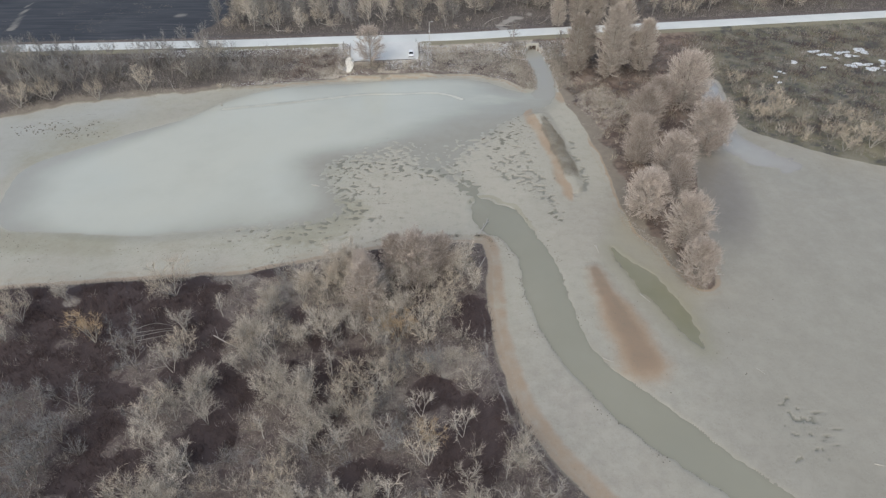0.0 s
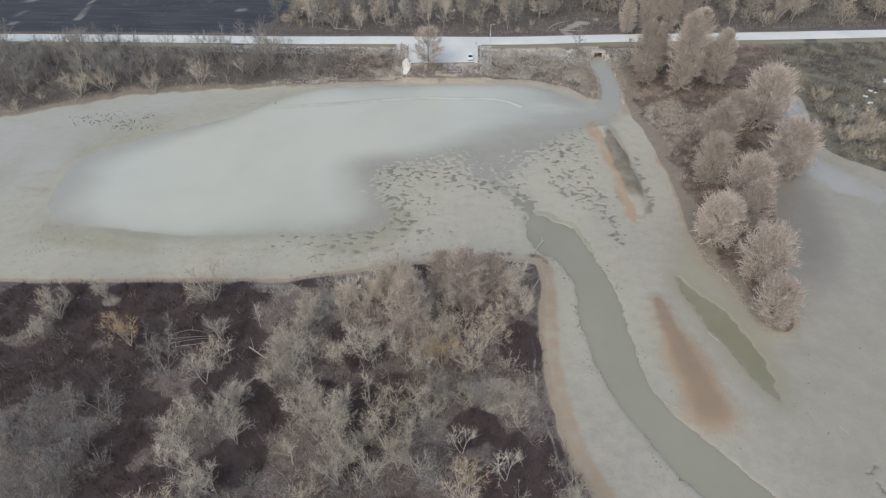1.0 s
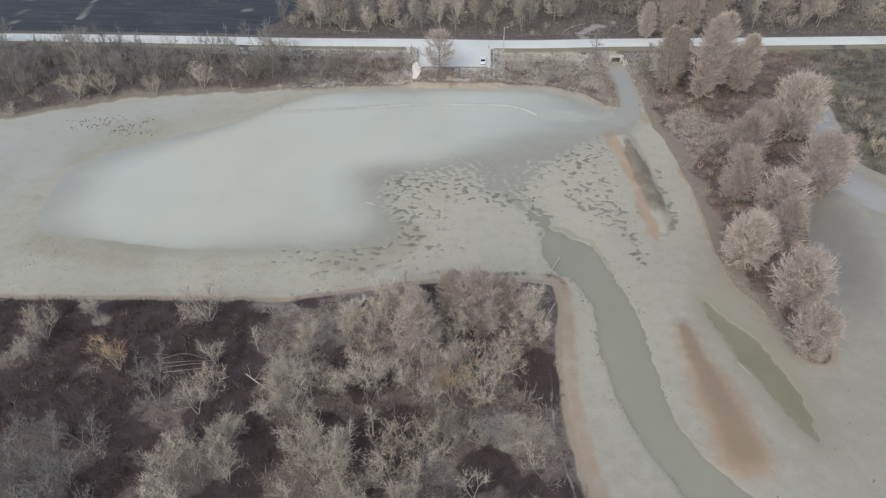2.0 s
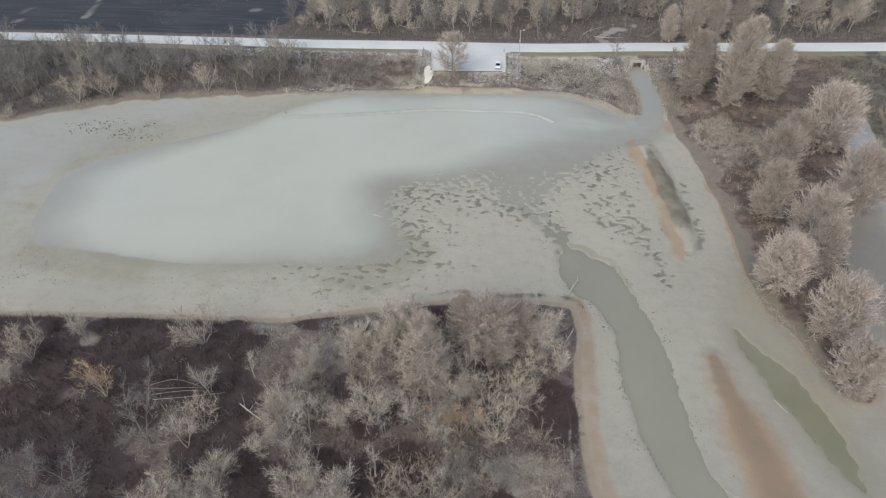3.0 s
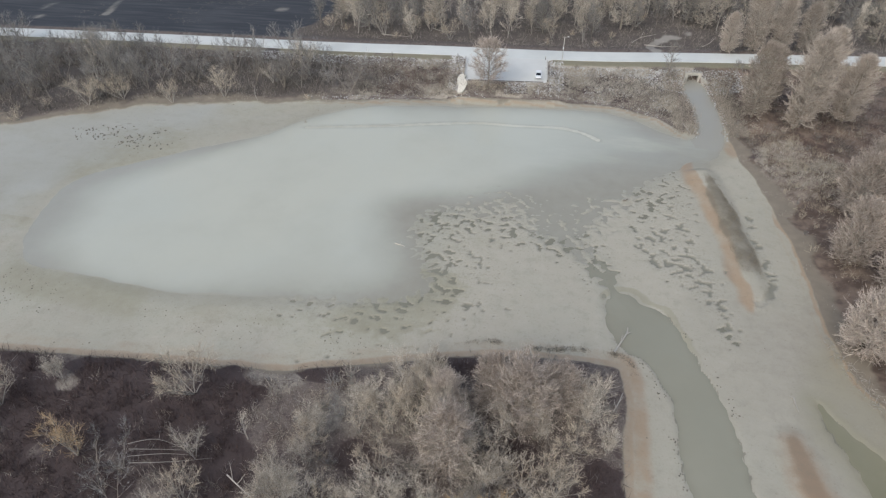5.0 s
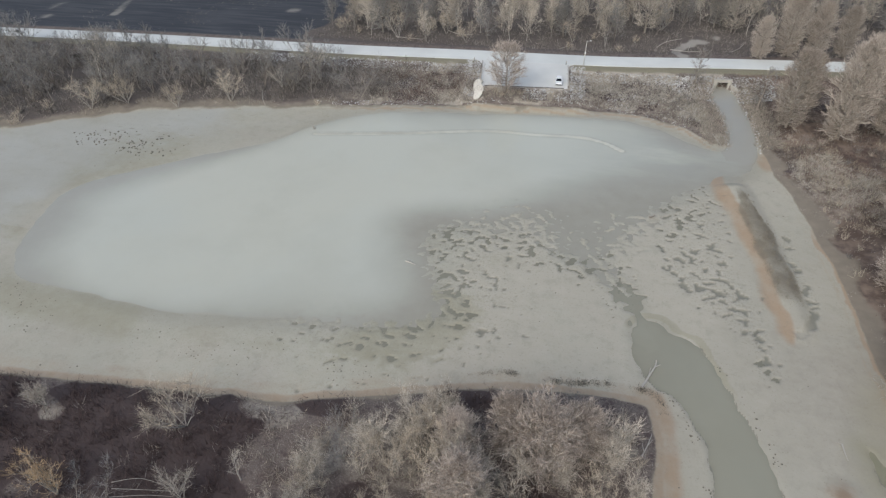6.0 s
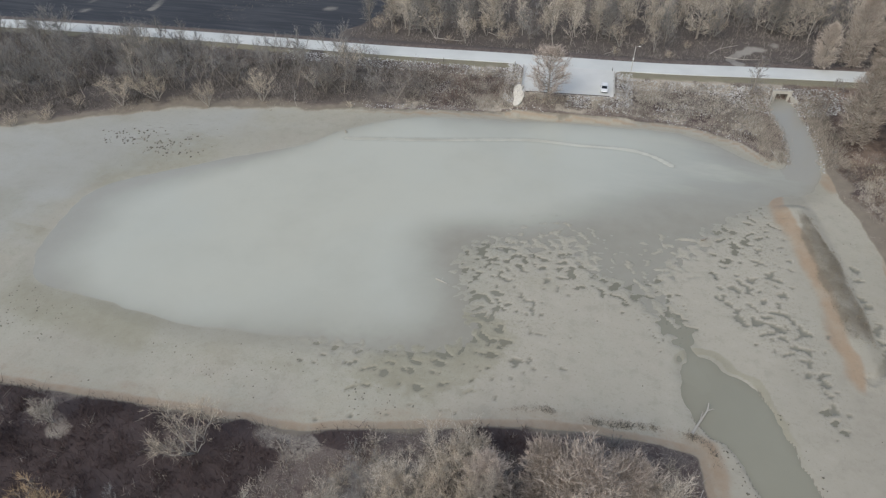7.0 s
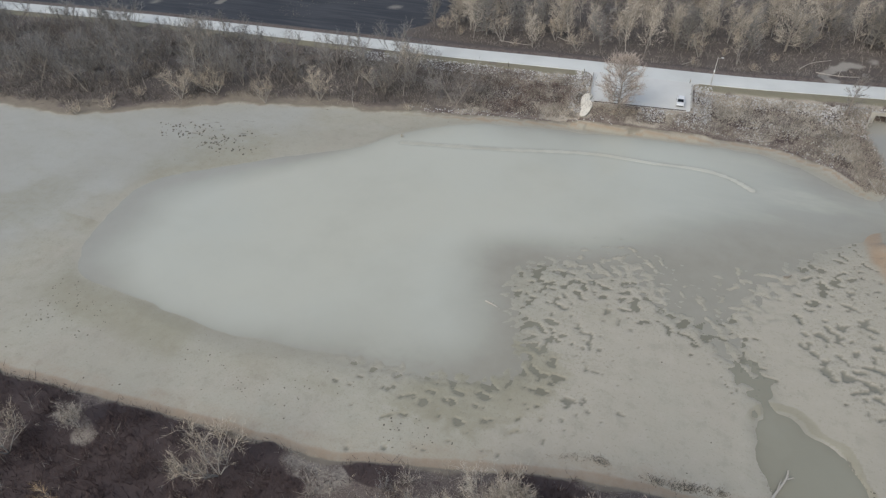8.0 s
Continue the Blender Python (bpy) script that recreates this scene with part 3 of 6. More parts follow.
# ---- ground ----
def ground_material():
    n = Nodes("mud_and_ground")
    big, mid, fine = n.noise(0.05, 5), n.noise(0.45, 6, 0.6), n.noise(3.2, 5, 0.65)
    rag = n.math("MULTIPLY_ADD", mid, 0.5, n.math("MULTIPLY_ADD", fine, 0.35, -0.42))

    def mask(name, low=0.3, high=0.7):
        return n.step(n.math("ADD", n.attr(name), rag), low, high)

    patch = n.noise(0.13, 5, 0.62)
    dry = n.mix(n.step(big, 0.35, 0.65), (0.418, 0.39, 0.308), (0.425, 0.386, 0.315))
    dry = n.mix(n.step(patch, 0.35, 0.62, 0.0, 0.75), dry, (0.428, 0.407, 0.332))
    dry = n.mix(n.step(patch, 0.42, 0.25, 0.0, 0.6), dry, (0.305, 0.288, 0.225))
    dry = n.mix(n.step(mid, 0.45, 0.75, 0.0, 0.6), dry, (0.415, 0.394, 0.325))
    dry = n.mix(n.step(fine, 0.52, 0.75, 0, 0.5), dry, (0.29, 0.262, 0.22))
    dry = n.mix(n.step(n.noise(1.3, 6, 0.7), 0.52, 0.72, 0, 0.4), dry, (0.46, 0.43, 0.37))
    mottle, crumble = n.noise(0.38, 6, 0.7), n.noise(2.3, 5, 0.7)
    dry = n.mix(n.math("MULTIPLY", n.attr("warm"), n.step(n.noise(0.045, 4, 0.6), 0.3, 0.55, 0.35, 0.85)), dry, (0.44, 0.402, 0.326))
    dry = n.mix(n.step(mottle, 0.50, 0.66, 0.0, 0.4), dry, (0.315, 0.294, 0.235))
    dry = n.mix(n.step(mottle, 0.46, 0.32, 0.0, 0.5), dry, (0.475, 0.44, 0.37))
    dry = n.mix(n.step(crumble, 0.55, 0.70, 0.0, 0.28), dry, (0.265, 0.245, 0.195))
    dry = n.mix(n.math("MULTIPLY", n.attr("east"), 0.75), dry, n.mix(n.step(mottle, 0.38, 0.62), (0.35, 0.313, 0.272), (0.255, 0.23, 0.195)))
    crust = n.step(n.math("MULTIPLY_ADD", crumble, 0.5, n.math("MULTIPLY", mottle, 0.5)), 0.52, 0.60)
    dry = n.mix(n.math("MULTIPLY", n.math("MULTIPLY", crust, n.attr("east")), 0.5), dry, (0.445, 0.40, 0.345))
    # streaks of pale bluish base colour stand in for reflected sky
    drift = n.add("ShaderNodeMapping", Vector=n.where, Scale=(0.10, 0.22, 1.0), Rotation=(0, 0, 0.3))
    drift = n.noise(1.0, 6, 0.65, drift.outputs[0])
    dry = n.mix(n.math("MULTIPLY", n.step(n.math("ADD", n.attr("painted_sheen"), n.math("MULTIPLY_ADD", drift, 2.0, -1.0)), 0.15, 1.2), 0.55), n.mix(n.math("MULTIPLY", n.attr("painted_sheen"), 0.6), dry, (0.30, 0.285, 0.235)), (0.445, 0.45, 0.425))
    damp = n.mix(n.step(patch, 0.3, 0.7), (0.31, 0.287, 0.226), (0.36, 0.335, 0.27))
    col = n.mix(n.math("MULTIPLY", n.attr("wet"), 0.65), dry, damp)
    green = n.mix(fine, (0.20, 0.185, 0.10), (0.33, 0.30, 0.20))
    col = n.mix(n.math("MULTIPLY", n.step(n.math("ADD", n.math("MULTIPLY_ADD", rag, 1.6, n.attr("algae")), -0.1), 0.2, 1.2), 0.5), col, green)
    col = n.mix(n.math("MULTIPLY", n.attr("olive"), n.step(mottle, 0.25, 0.75, 0.75, 0.35)), col, n.mix(fine, (0.235, 0.215, 0.135), (0.32, 0.295, 0.21)))
    sand = n.mix(n.math("MULTIPLY_ADD", crumble, 0.6, n.math("MULTIPLY", fine, 0.4)), (0.27, 0.19, 0.118), (0.44, 0.335, 0.235))
    col = n.mix(n.step(n.math("MULTIPLY_ADD", rag, 1.4, n.attr("sand")), 0.1, 1.1), col, sand)
    col = n.mix(n.step(n.math("MULTIPLY_ADD", rag, 0.9, n.attr("core")), 0.2, 0.9, 0.0, 0.8), col, n.mix(mid, (0.26, 0.175, 0.112), (0.35, 0.252, 0.172)))
    col = n.mix(n.math("MULTIPLY", n.step(n.math("MULTIPLY_ADD", crumble, 0.9, n.attr("rim")), 0.95, 1.2), 0.8), col, n.mix(fine, (0.15, 0.138, 0.105), (0.22, 0.205, 0.16)))
    col = n.mix(n.math("MULTIPLY", n.attr("stain"), 0.75), col, n.mix(mid, (0.17, 0.15, 0.13), (0.24, 0.215, 0.185)))
    crumb = n.noise(1.9, 4, 0.6)
    col = n.mix(n.math("MULTIPLY", n.step(n.math("MULTIPLY_ADD", n.attr("specks"), 0.10, crumb), 0.62, 0.67), 0.3), col, n.mix(fine, (0.175, 0.166, 0.125), (0.23, 0.218, 0.17)))
    col = n.mix(n.math("MULTIPLY", n.step(n.noise(0.9, 5, 0.7), 0.60, 0.68), 0.22), col, (0.24, 0.225, 0.175))
    pit = n.attr("pits")
    col = n.mix(n.math("MULTIPLY", pit, 0.85), col, n.mix(fine, (0.178, 0.169, 0.128), (0.235, 0.223, 0.175)))
    col = n.mix(n.attr("pale"), col, (0.62, 0.61, 0.52))
    # land
    litter = n.mix(mid, (0.09, 0.068, 0.060), (0.18, 0.146, 0.126))
    litter = n.mix(n.step(n.noise(5.0, 5, 0.75), 0.5, 0.66), litter, (0.30, 0.255, 0.22))
    litter = n.mix(n.step(n.noise(0.7, 5, 0.7), 0.5, 0.62, 0.0, 0.75), litter, (0.075, 0.052, 0.048))
    litter = n.mix(n.math("MULTIPLY", n.attr("wood"), 0.8), litter, n.mix(mid, (0.07, 0.059, 0.053), (0.135, 0.115, 0.101)))
    litter = n.mix(n.attr("rust"), litter, n.mix(n.step(n.math("MULTIPLY_ADD", mid, 0.4, n.math("MULTIPLY", n.noise(0.16, 5, 0.65), 0.6)), 0.4, 0.62), (0.085, 0.06, 0.048), (0.215, 0.162, 0.128)))
    bog = n.mix(n.step(patch, 0.38, 0.6), (0.062, 0.060, 0.056), (0.185, 0.170, 0.130))
    litter = n.mix(n.attr("marsh"), litter, n.mix(n.step(n.noise(0.35, 5, 0.7), 0.45, 0.62, 0.0, 0.7), bog, (0.135, 0.128, 0.078)))
    land = n.mix(n.step(n.math("MULTIPLY_ADD", rag, 2.4, n.attr("tan")), 0.2, 1.2), litter, n.mix(fine, (0.27, 0.235, 0.185), (0.52, 0.47, 0.40)))
    land = n.mix(mask("verge", 0.3, 0.9), land, n.mix(fine, (0.17, 0.155, 0.10), (0.27, 0.245, 0.175)))
    land = n.mix(mask("dark", 0.3, 0.7), land, n.mix(fine, (0.048, 0.034, 0.033), (0.098, 0.071, 0.066)))
    land = n.mix(mask("trail", 0.3, 0.8), land, n.mix(mid, (0.30, 0.27, 0.23), (0.42, 0.385, 0.335)))
    land = n.mix(mask("bare", 0.25, 0.85), land, n.mix(mid, (0.16, 0.134, 0.105), (0.285, 0.245, 0.192)))
    drill = n.add("ShaderNodeMapping", Vector=n.where, Scale=(0.035, 0.42, 1.0), Rotation=(0, 0, -0.06))
    rows_ = n.noise(1.0, 5, 0.6, drill.outputs[0])
    black = n.mix(n.step(rows_, 0.35, 0.7), (0.028, 0.031, 0.040), (0.062, 0.064, 0.072))
    black = n.mix(n.step(rows_, 0.68, 0.78), black, (0.19, 0.175, 0.155))
    land = n.mix(mask("field", 0.3, 0.7), land, n.mix(n.step(fine, 0.6, 0.8), black, (0.055, 0.053, 0.054)))
    land = n.mix(n.step(n.math("MULTIPLY_ADD", rag, 1.2, n.attr("stripe")), 0.25, 0.9, 0.0, 0.8), land, n.mix(fine, (0.16, 0.148, 0.13), (0.34, 0.32, 0.285)))
    land = n.mix(mask("silt", 0.3, 0.8), land, n.mix(mid, (0.25, 0.23, 0.20), (0.36, 0.335, 0.30)))
    col = n.mix(n.step(n.math("MULTIPLY_ADD", rag, 1.6, n.attr("scrub")), 0.1, 1.1), col, n.mix(fine, (0.125, 0.105, 0.075), (0.245, 0.21, 0.155)))
    col = n.mix(n.step(n.math("ADD", n.attr("land"), rag), 0.28, 0.72), col, land)
    bed_shine = n.math("SUBTRACT", n.step(mottle, 0.3, 0.7, 0.55, 0.68), n.math("MULTIPLY", n.attr("wet"), 0.22))
    shine = n.step(n.attr("land"), 0.2, 0.7, bed_shine, 0.92)
    shine = n.math("SUBTRACT", shine, n.math("MULTIPLY", pit, 0.2))
    high = n.math("MULTIPLY_ADD", n.noise(9, 4), 0.5, fine)
    n.bump(high, 0.2, 0.05)
    return n.finish(col, shine, 0.0, 0.55)


GRID = 0.93
xs, ys = axis(-195, -60, 63, 150, GRID, 3000), axis(34, 52, 178, 246, GRID, 3000)
GX, GY = np.meshgrid(xs, ys)
GZ, cover = terrain(GX, GY)
me, used = sheet("ground", xs, ys, GZ)
for key, values in cover.items():
    me.attributes.new(key, "FLOAT", "POINT").data.foreach_set("value", np.ascontiguousarray(values.reshape(-1)[used], np.float32))
me.materials.append(ground_material())
ground = tagged(new("ground", me), "drained lake bed of pale mud with wooded shores", "ground", kind="structure")


# ---- water ----
def water_material(name, murk, clear, bed, muddy=(0.36, 0.345, 0.285)):
    n = Nodes(name)
    ripples = n.noise(1.1, 4)
    n.bump(ripples, 0.02, 0.05)
    tone = n.mix(n.noise(0.06), murk, tuple(c * 1.12 for c in murk))
    murk_far = (murk[0] * 0.8, murk[1] * 0.76, murk[2] * 0.72)
    tone = n.mix(n.step(n.noise(0.016, 3, 0.5), 0.42, 0.6, 0.0, 0.4), tone, (murk[0] * 1.10, murk[1] * 1.045, murk[2] * 0.98))
    tone = n.mix(n.step(n.noise(0.03, 5, 0.6), 0.4, 0.68, 0.0, 0.3), tone, muddy)
    flow = n.add("ShaderNodeMapping", Vector=n.where, Scale=(0.05, 0.16, 1.0), Rotation=(0, 0, -0.25))
    tone = n.mix(n.math("MULTIPLY", n.attr("inflow"), n.step(n.noise(1.0, 5, 0.6, flow.outputs[0]), 0.3, 0.6, 0.25, 0.85)), tone, (0.335, 0.335, 0.30))
    fac = n.math("SUBTRACT", 1.0, n.math("POWER", 2.718, n.math("MULTIPLY", n.math("ADD", n.attr("depth"), 0.04), -clear)))
    fac = n.math("MULTIPLY", fac, n.attr("milk"))
    tone = n.mix(n.attr("thin"), tone, murk_far)
    under = n.mix(n.noise(0.3, 5, 0.6), tuple(c * 0.86 for c in bed), tuple(c * 1.14 for c in bed))
    under = n.mix(n.attr("far_silt"), under, n.mix(n.noise(0.2, 5, 0.6), (0.335, 0.325, 0.28), (0.395, 0.385, 0.34)))
    n.finish(n.mix(fac, under, tone), 0.1, 0.0, 0.5)
    n.bsdf.inputs["IOR"].default_value = 1.33
    return n.mat


near = np.stack([-inside(GX, GY, L["pond"]), to_line(GX, GY, L["creek"])[0] - 3.5, to_line(GX, GY, L["channel"])[0] - 4.5,
                 to_line(GX, GY, L["puddle"])[0] - 2.5, to_line(GX, GY, L["slough"])[0] - 9])
owner = np.argmin(near, 0)
shallow = (cover["pits"] > 0.05) & (near.min(0) > 0.5)
owner[shallow] = 5
close = near.min(0) < 8
deep = WATER - GZ
taken = np.zeros((len(ys) - 1, len(xs) - 1), bool)
for i, name, label, murk, clear, bed in (
        (0, "pond_water", "pale silty water of the shrunken pond", (0.48, 0.485, 0.425), 16.0, (0.33, 0.313, 0.262)),
        (1, "creek_water", "grey silty water flowing from the culvert", (0.33, 0.32, 0.285), 8.0, (0.31, 0.285, 0.23)),
        (2, "channel_water", "murky grey-green water in the winding channel", (0.278, 0.27, 0.215), 8.0, (0.245, 0.232, 0.18)),
        (3, "puddle_water", "olive green puddle between the mud ridges", (0.185, 0.176, 0.112), 8.0, (0.25, 0.234, 0.165)),
        (5, "mud_puddles", "brown shallow puddles in pits of the mud flat", (0.208, 0.198, 0.153), 30.0, (0.25, 0.236, 0.186)),
        # bluish-white murk: the sky's sheen on this sheet is put into its colour
        (4, "slough_water", "thin sheet of water over the mud inlet", (0.455, 0.475, 0.48), 5.0, (0.335, 0.308, 0.27))):
    ok = (deep > 0) & (owner == i) & close
    cells = ok[:-1, :-1] | ok[1:, :-1] | ok[:-1, 1:] | ok[1:, 1:]
    cells &= (np.maximum.reduce([owner[:-1, :-1] == i, owner[1:, 1:] == i, owner[1:, :-1] == i, owner[:-1, 1:] == i]))
    cells &= ~taken
    taken |= cells
    me, used = sheet(name, xs, ys, np.full(GZ.shape, WATER), cells)
    me.attributes.new("depth", "FLOAT", "POINT").data.foreach_set("value", np.maximum(deep, 0).reshape(-1)[used].astype(np.float32))
    milk = ramp(inside(GX, GY, L["milk"]) + 8 * (cloud(GX, GY, 14, 2) - 0.5) + 6.0 * ramp(-GX, 45, 75) * (1 - ramp(-GX + 0.2 * (GY - 120), 88, 112)) - 1.0 - 6.0 * ramp(-GX + 0.2 * (GY - 120), 88, 108), -8, 8) if i == 0 else np.ones(GX.shape)
    me.attributes.new("milk", "FLOAT", "POINT").data.foreach_set("value", np.ascontiguousarray(milk.reshape(-1)[used], np.float32))
    inflow = ramp(GX - 0.4 * (GY - 180), -22, 22) * (i == 0)
    far_silt = ramp(-GX + 0.2 * (GY - 120), 92, 112) * (i == 0)
    thin = ramp(GX - 0.5 * (150 - GY), 78, 100) * ramp(cloud(GX, GY, 9, 36), 0.25, 0.6) * (i == 4)
    for key, values in (("inflow", inflow), ("far_silt", far_silt), ("thin", thin)):
        me.attributes.new(key, "FLOAT", "POINT").data.foreach_set("value", np.ascontiguousarray(values.reshape(-1)[used], np.float32))
    me.materials.append(water_material(name, murk, clear, bed))
    tagged(new(name, me), label, "water", kind="structure")


# ---- road and car park ----
def ribbon(line, width, z, thick):
    """A slab along a line."""
    t = np.gradient(line, axis=0)
    t /= np.linalg.norm(t, axis=1)[:, None]
    nrm = np.stack([-t[:, 1], t[:, 0]], 1)
    rows = [np.c_[line + nrm * s * width / 2, np.full(len(line), h)] for s, h in ((-1.04, z - thick), (-1, z), (0, z + 0.05), (1, z), (1.04, z - thick))]
    verts = np.concatenate(rows)
    k = len(line)
    faces = [(r * k + i, r * k + i + 1, (r + 1) * k + i + 1, (r + 1) * k + i) for r in range(4) for i in range(k - 1)]
    return verts, np.array(faces)[:, ::-1]


def paving(name, tone, marks):
    n = Nodes(name)
    big, mid, fine = n.noise(0.08, 4), n.noise(0.7, 5, 0.6), n.noise(14, 3)
    col = n.mix(n.step(big, 0.35, 0.7), tone, tuple(c * 0.88 for c in tone))
    col = n.mix(n.step(mid, 0.6, 0.85, 0, 0.5), col, marks)
    col = n.mix(n.step(fine, 0.6, 0.8, 0, 0.3), col, tuple(c * 0.6 for c in tone))
    n.bump(fine, 0.25, 0.02)
    return n.finish(col, 0.85)


m_road = paving("pale_gravel", (0.66, 0.67, 0.645), (0.54, 0.54, 0.515))
m_lot = paving("grey_gravel", (0.68, 0.676, 0.645), (0.60, 0.595, 0.57))
m_concrete = plain("concrete", (0.36, 0.34, 0.30), (0.50, 0.475, 0.43), 1.2, 0.85)
verts, faces = ribbon(smooth(ROAD, False, 9), ROAD_WIDTH, ROAD_TOP, 0.35)
tagged(new("road", mesh_of("road", verts, faces, m_road, False)), "pale gravel road along the low levee", "road", kind="structure")

lot_ring = np.array([(-39.0, 223.0), (-36.6, 209.4), (-36.4, 208.3), (-35.6, 208.0), (-13.6, 210.3), (-12.9, 210.7), (-12.9, 211.6), (-13.9, 224.6),
                     (-13.4, 226.3), (-11.6, 227.7), (-9.5, 228.3), (-9.5, 230.6), (-42.5, 229.0), (-42.5, 225.9), (-40.3, 224.9)])
bm = bmesh.new()
ring = [bm.verts.new((x, y, 2.88 - 0.004 * (228 - y))) for x, y in lot_ring]
bm.faces.new(ring).normal_update()
bmesh.ops.triangulate(bm, faces=bm.faces[:])
low = bmesh.ops.extrude_face_region(bm, geom=bm.faces[:])["geom"]
bmesh.ops.translate(bm, verts=[v for v in low if isinstance(v, bmesh.types.BMVert)], vec=(0, 0, -0.35))
bmesh.ops.recalc_face_normals(bm, faces=bm.faces[:])
me = bpy.data.meshes.new("parking_area")
bm.to_mesh(me)
me.materials.append(m_lot)
tagged(new("pavement", me), "pale gravel parking area beside the road", "pavement", kind="structure")
bm.free()


# ---- plants ----
B = {}


class Maker:
    """Collects tubes and twigs of one plant."""

    def __init__(self, seed):
        self.rng = np.random.default_rng(seed)
        self.tv, self.tf, self.cv, self.cf = [], [], [], []
        self.nt = self.nc = 0

    def tube(self, path, radii, sides=4):
        path, k = np.array(path, float), len(path)
        t = np.gradient(path, axis=0)
        t /= np.linalg.norm(t, axis=1)[:, None] + 1e-9
        ref = np.where(np.abs(t[:, 2:3]) > 0.9, [[1.0, 0, 0]], [[0, 0, 1.0]])
        u = np.cross(t, ref)
        u /= np.linalg.norm(u, axis=1)[:, None] + 1e-9
        v = np.cross(t, u)
        a = np.arange(sides) * 2 * np.pi / sides
        ring = path[:, None] + np.array(radii)[:, None, None] * (u[:, None] * np.cos(a)[:, None] + v[:, None] * np.sin(a)[:, None])
        ids = self.nt + np.arange(k * sides).reshape(k, sides)
        nxt = np.roll(ids, -1, 1)
        quads = np.stack([ids[:-1], nxt[:-1], nxt[1:], ids[1:]], -1).reshape(-1, 4)
        self.tv.append(ring.reshape(-1, 3))
        self.tf.append(quads)
        self.nt += k * sides

    def twigs(self, starts, ways, lengths, width):
        """Slender tapered blades."""
        n = len(starts)
        side = np.cross(ways, self.rng.normal(size=(n, 3)))
        side /= np.linalg.norm(side, axis=1)[:, None] + 1e-9
        w = (width * self.rng.uniform(0.7, 1.3, n))[:, None]
        v = np.stack([starts - side * w / 2, starts + side * w / 2, starts + ways * lengths[:, None]], 1).reshape(-1, 3)
        self.cv.append(v)
        self.cf.append(self.nc + np.arange(n * 3).reshape(n, 3))
        self.nc += n * 3

    def spray(self, path, count, length, width, spread, up=0.25, low=0.15, fork=0):
        """Twigs along a limb."""
        rng = self.rng
        path = np.array(path, float)
        s = rng.uniform(low, 1, count) * (len(path) - 1)
        i = np.minimum(s.astype(int), len(path) - 2)
        f = (s - i)[:, None]
        at = path[i] * (1 - f) + path[i + 1] * f
        way = path[i + 1] - path[i]
        way /= np.linalg.norm(way, axis=1)[:, None] + 1e-9
        way = way + rng.normal(size=(count, 3)) * spread + [0, 0, up]
        way /= np.linalg.norm(way, axis=1)[:, None] + 1e-9
        reach = length * rng.uniform(0.5, 1.3, count)
        self.twigs(at, way, reach, width)
        if fork:
            f = rng.uniform(0.25, 0.95, (count, fork, 1))
            start = (at[:, None] + way[:, None] * reach[:, None, None] * f).reshape(-1, 3)
            turn = (way[:, None] + rng.normal(size=(count, fork, 3)) * 0.5 + [0, 0, up * 0.5]).reshape(-1, 3)
            turn /= np.linalg.norm(turn, axis=1)[:, None] + 1e-9
            self.twigs(start, turn, np.repeat(reach, fork) * rng.uniform(0.35, 0.7, count * fork), width * 0.75)

    def limb(self, at, way, length, radius, bend=0.25, up=0.15, steps=5, sides=4, taper=0.75):
        at, way = np.array(at, float), np.array(way, float)
        path, radii = [at], [radius]
        for i in range(steps):
            way = way + self.rng.normal(size=3) * bend / steps ** 0.5 + [0, 0, up / steps]
            way /= np.linalg.norm(way)
            at = at + way * length / steps
            path.append(at)
            radii.append(radius * (1 - taper * (i + 1) / steps))
        self.tube(path, radii, sides)
        return np.array(path)

    def meshes(self, name, bark, twig):
        tv, cv = np.concatenate(self.tv), np.concatenate(self.cv)
        return (mesh_of(name + "_trunk", tv, np.concatenate(self.tf), bark), mesh_of(name + "_crown", cv, np.concatenate(self.cf), twig, False))


def outward(rng, lift_low, lift_high, angle=None):
    a = rng.uniform(0, 2 * np.pi) if angle is None else angle
    lift = radians(rng.uniform(lift_low, lift_high))
    return np.array([np.cos(a) * np.cos(lift), np.sin(a) * np.cos(lift), np.sin(lift)])


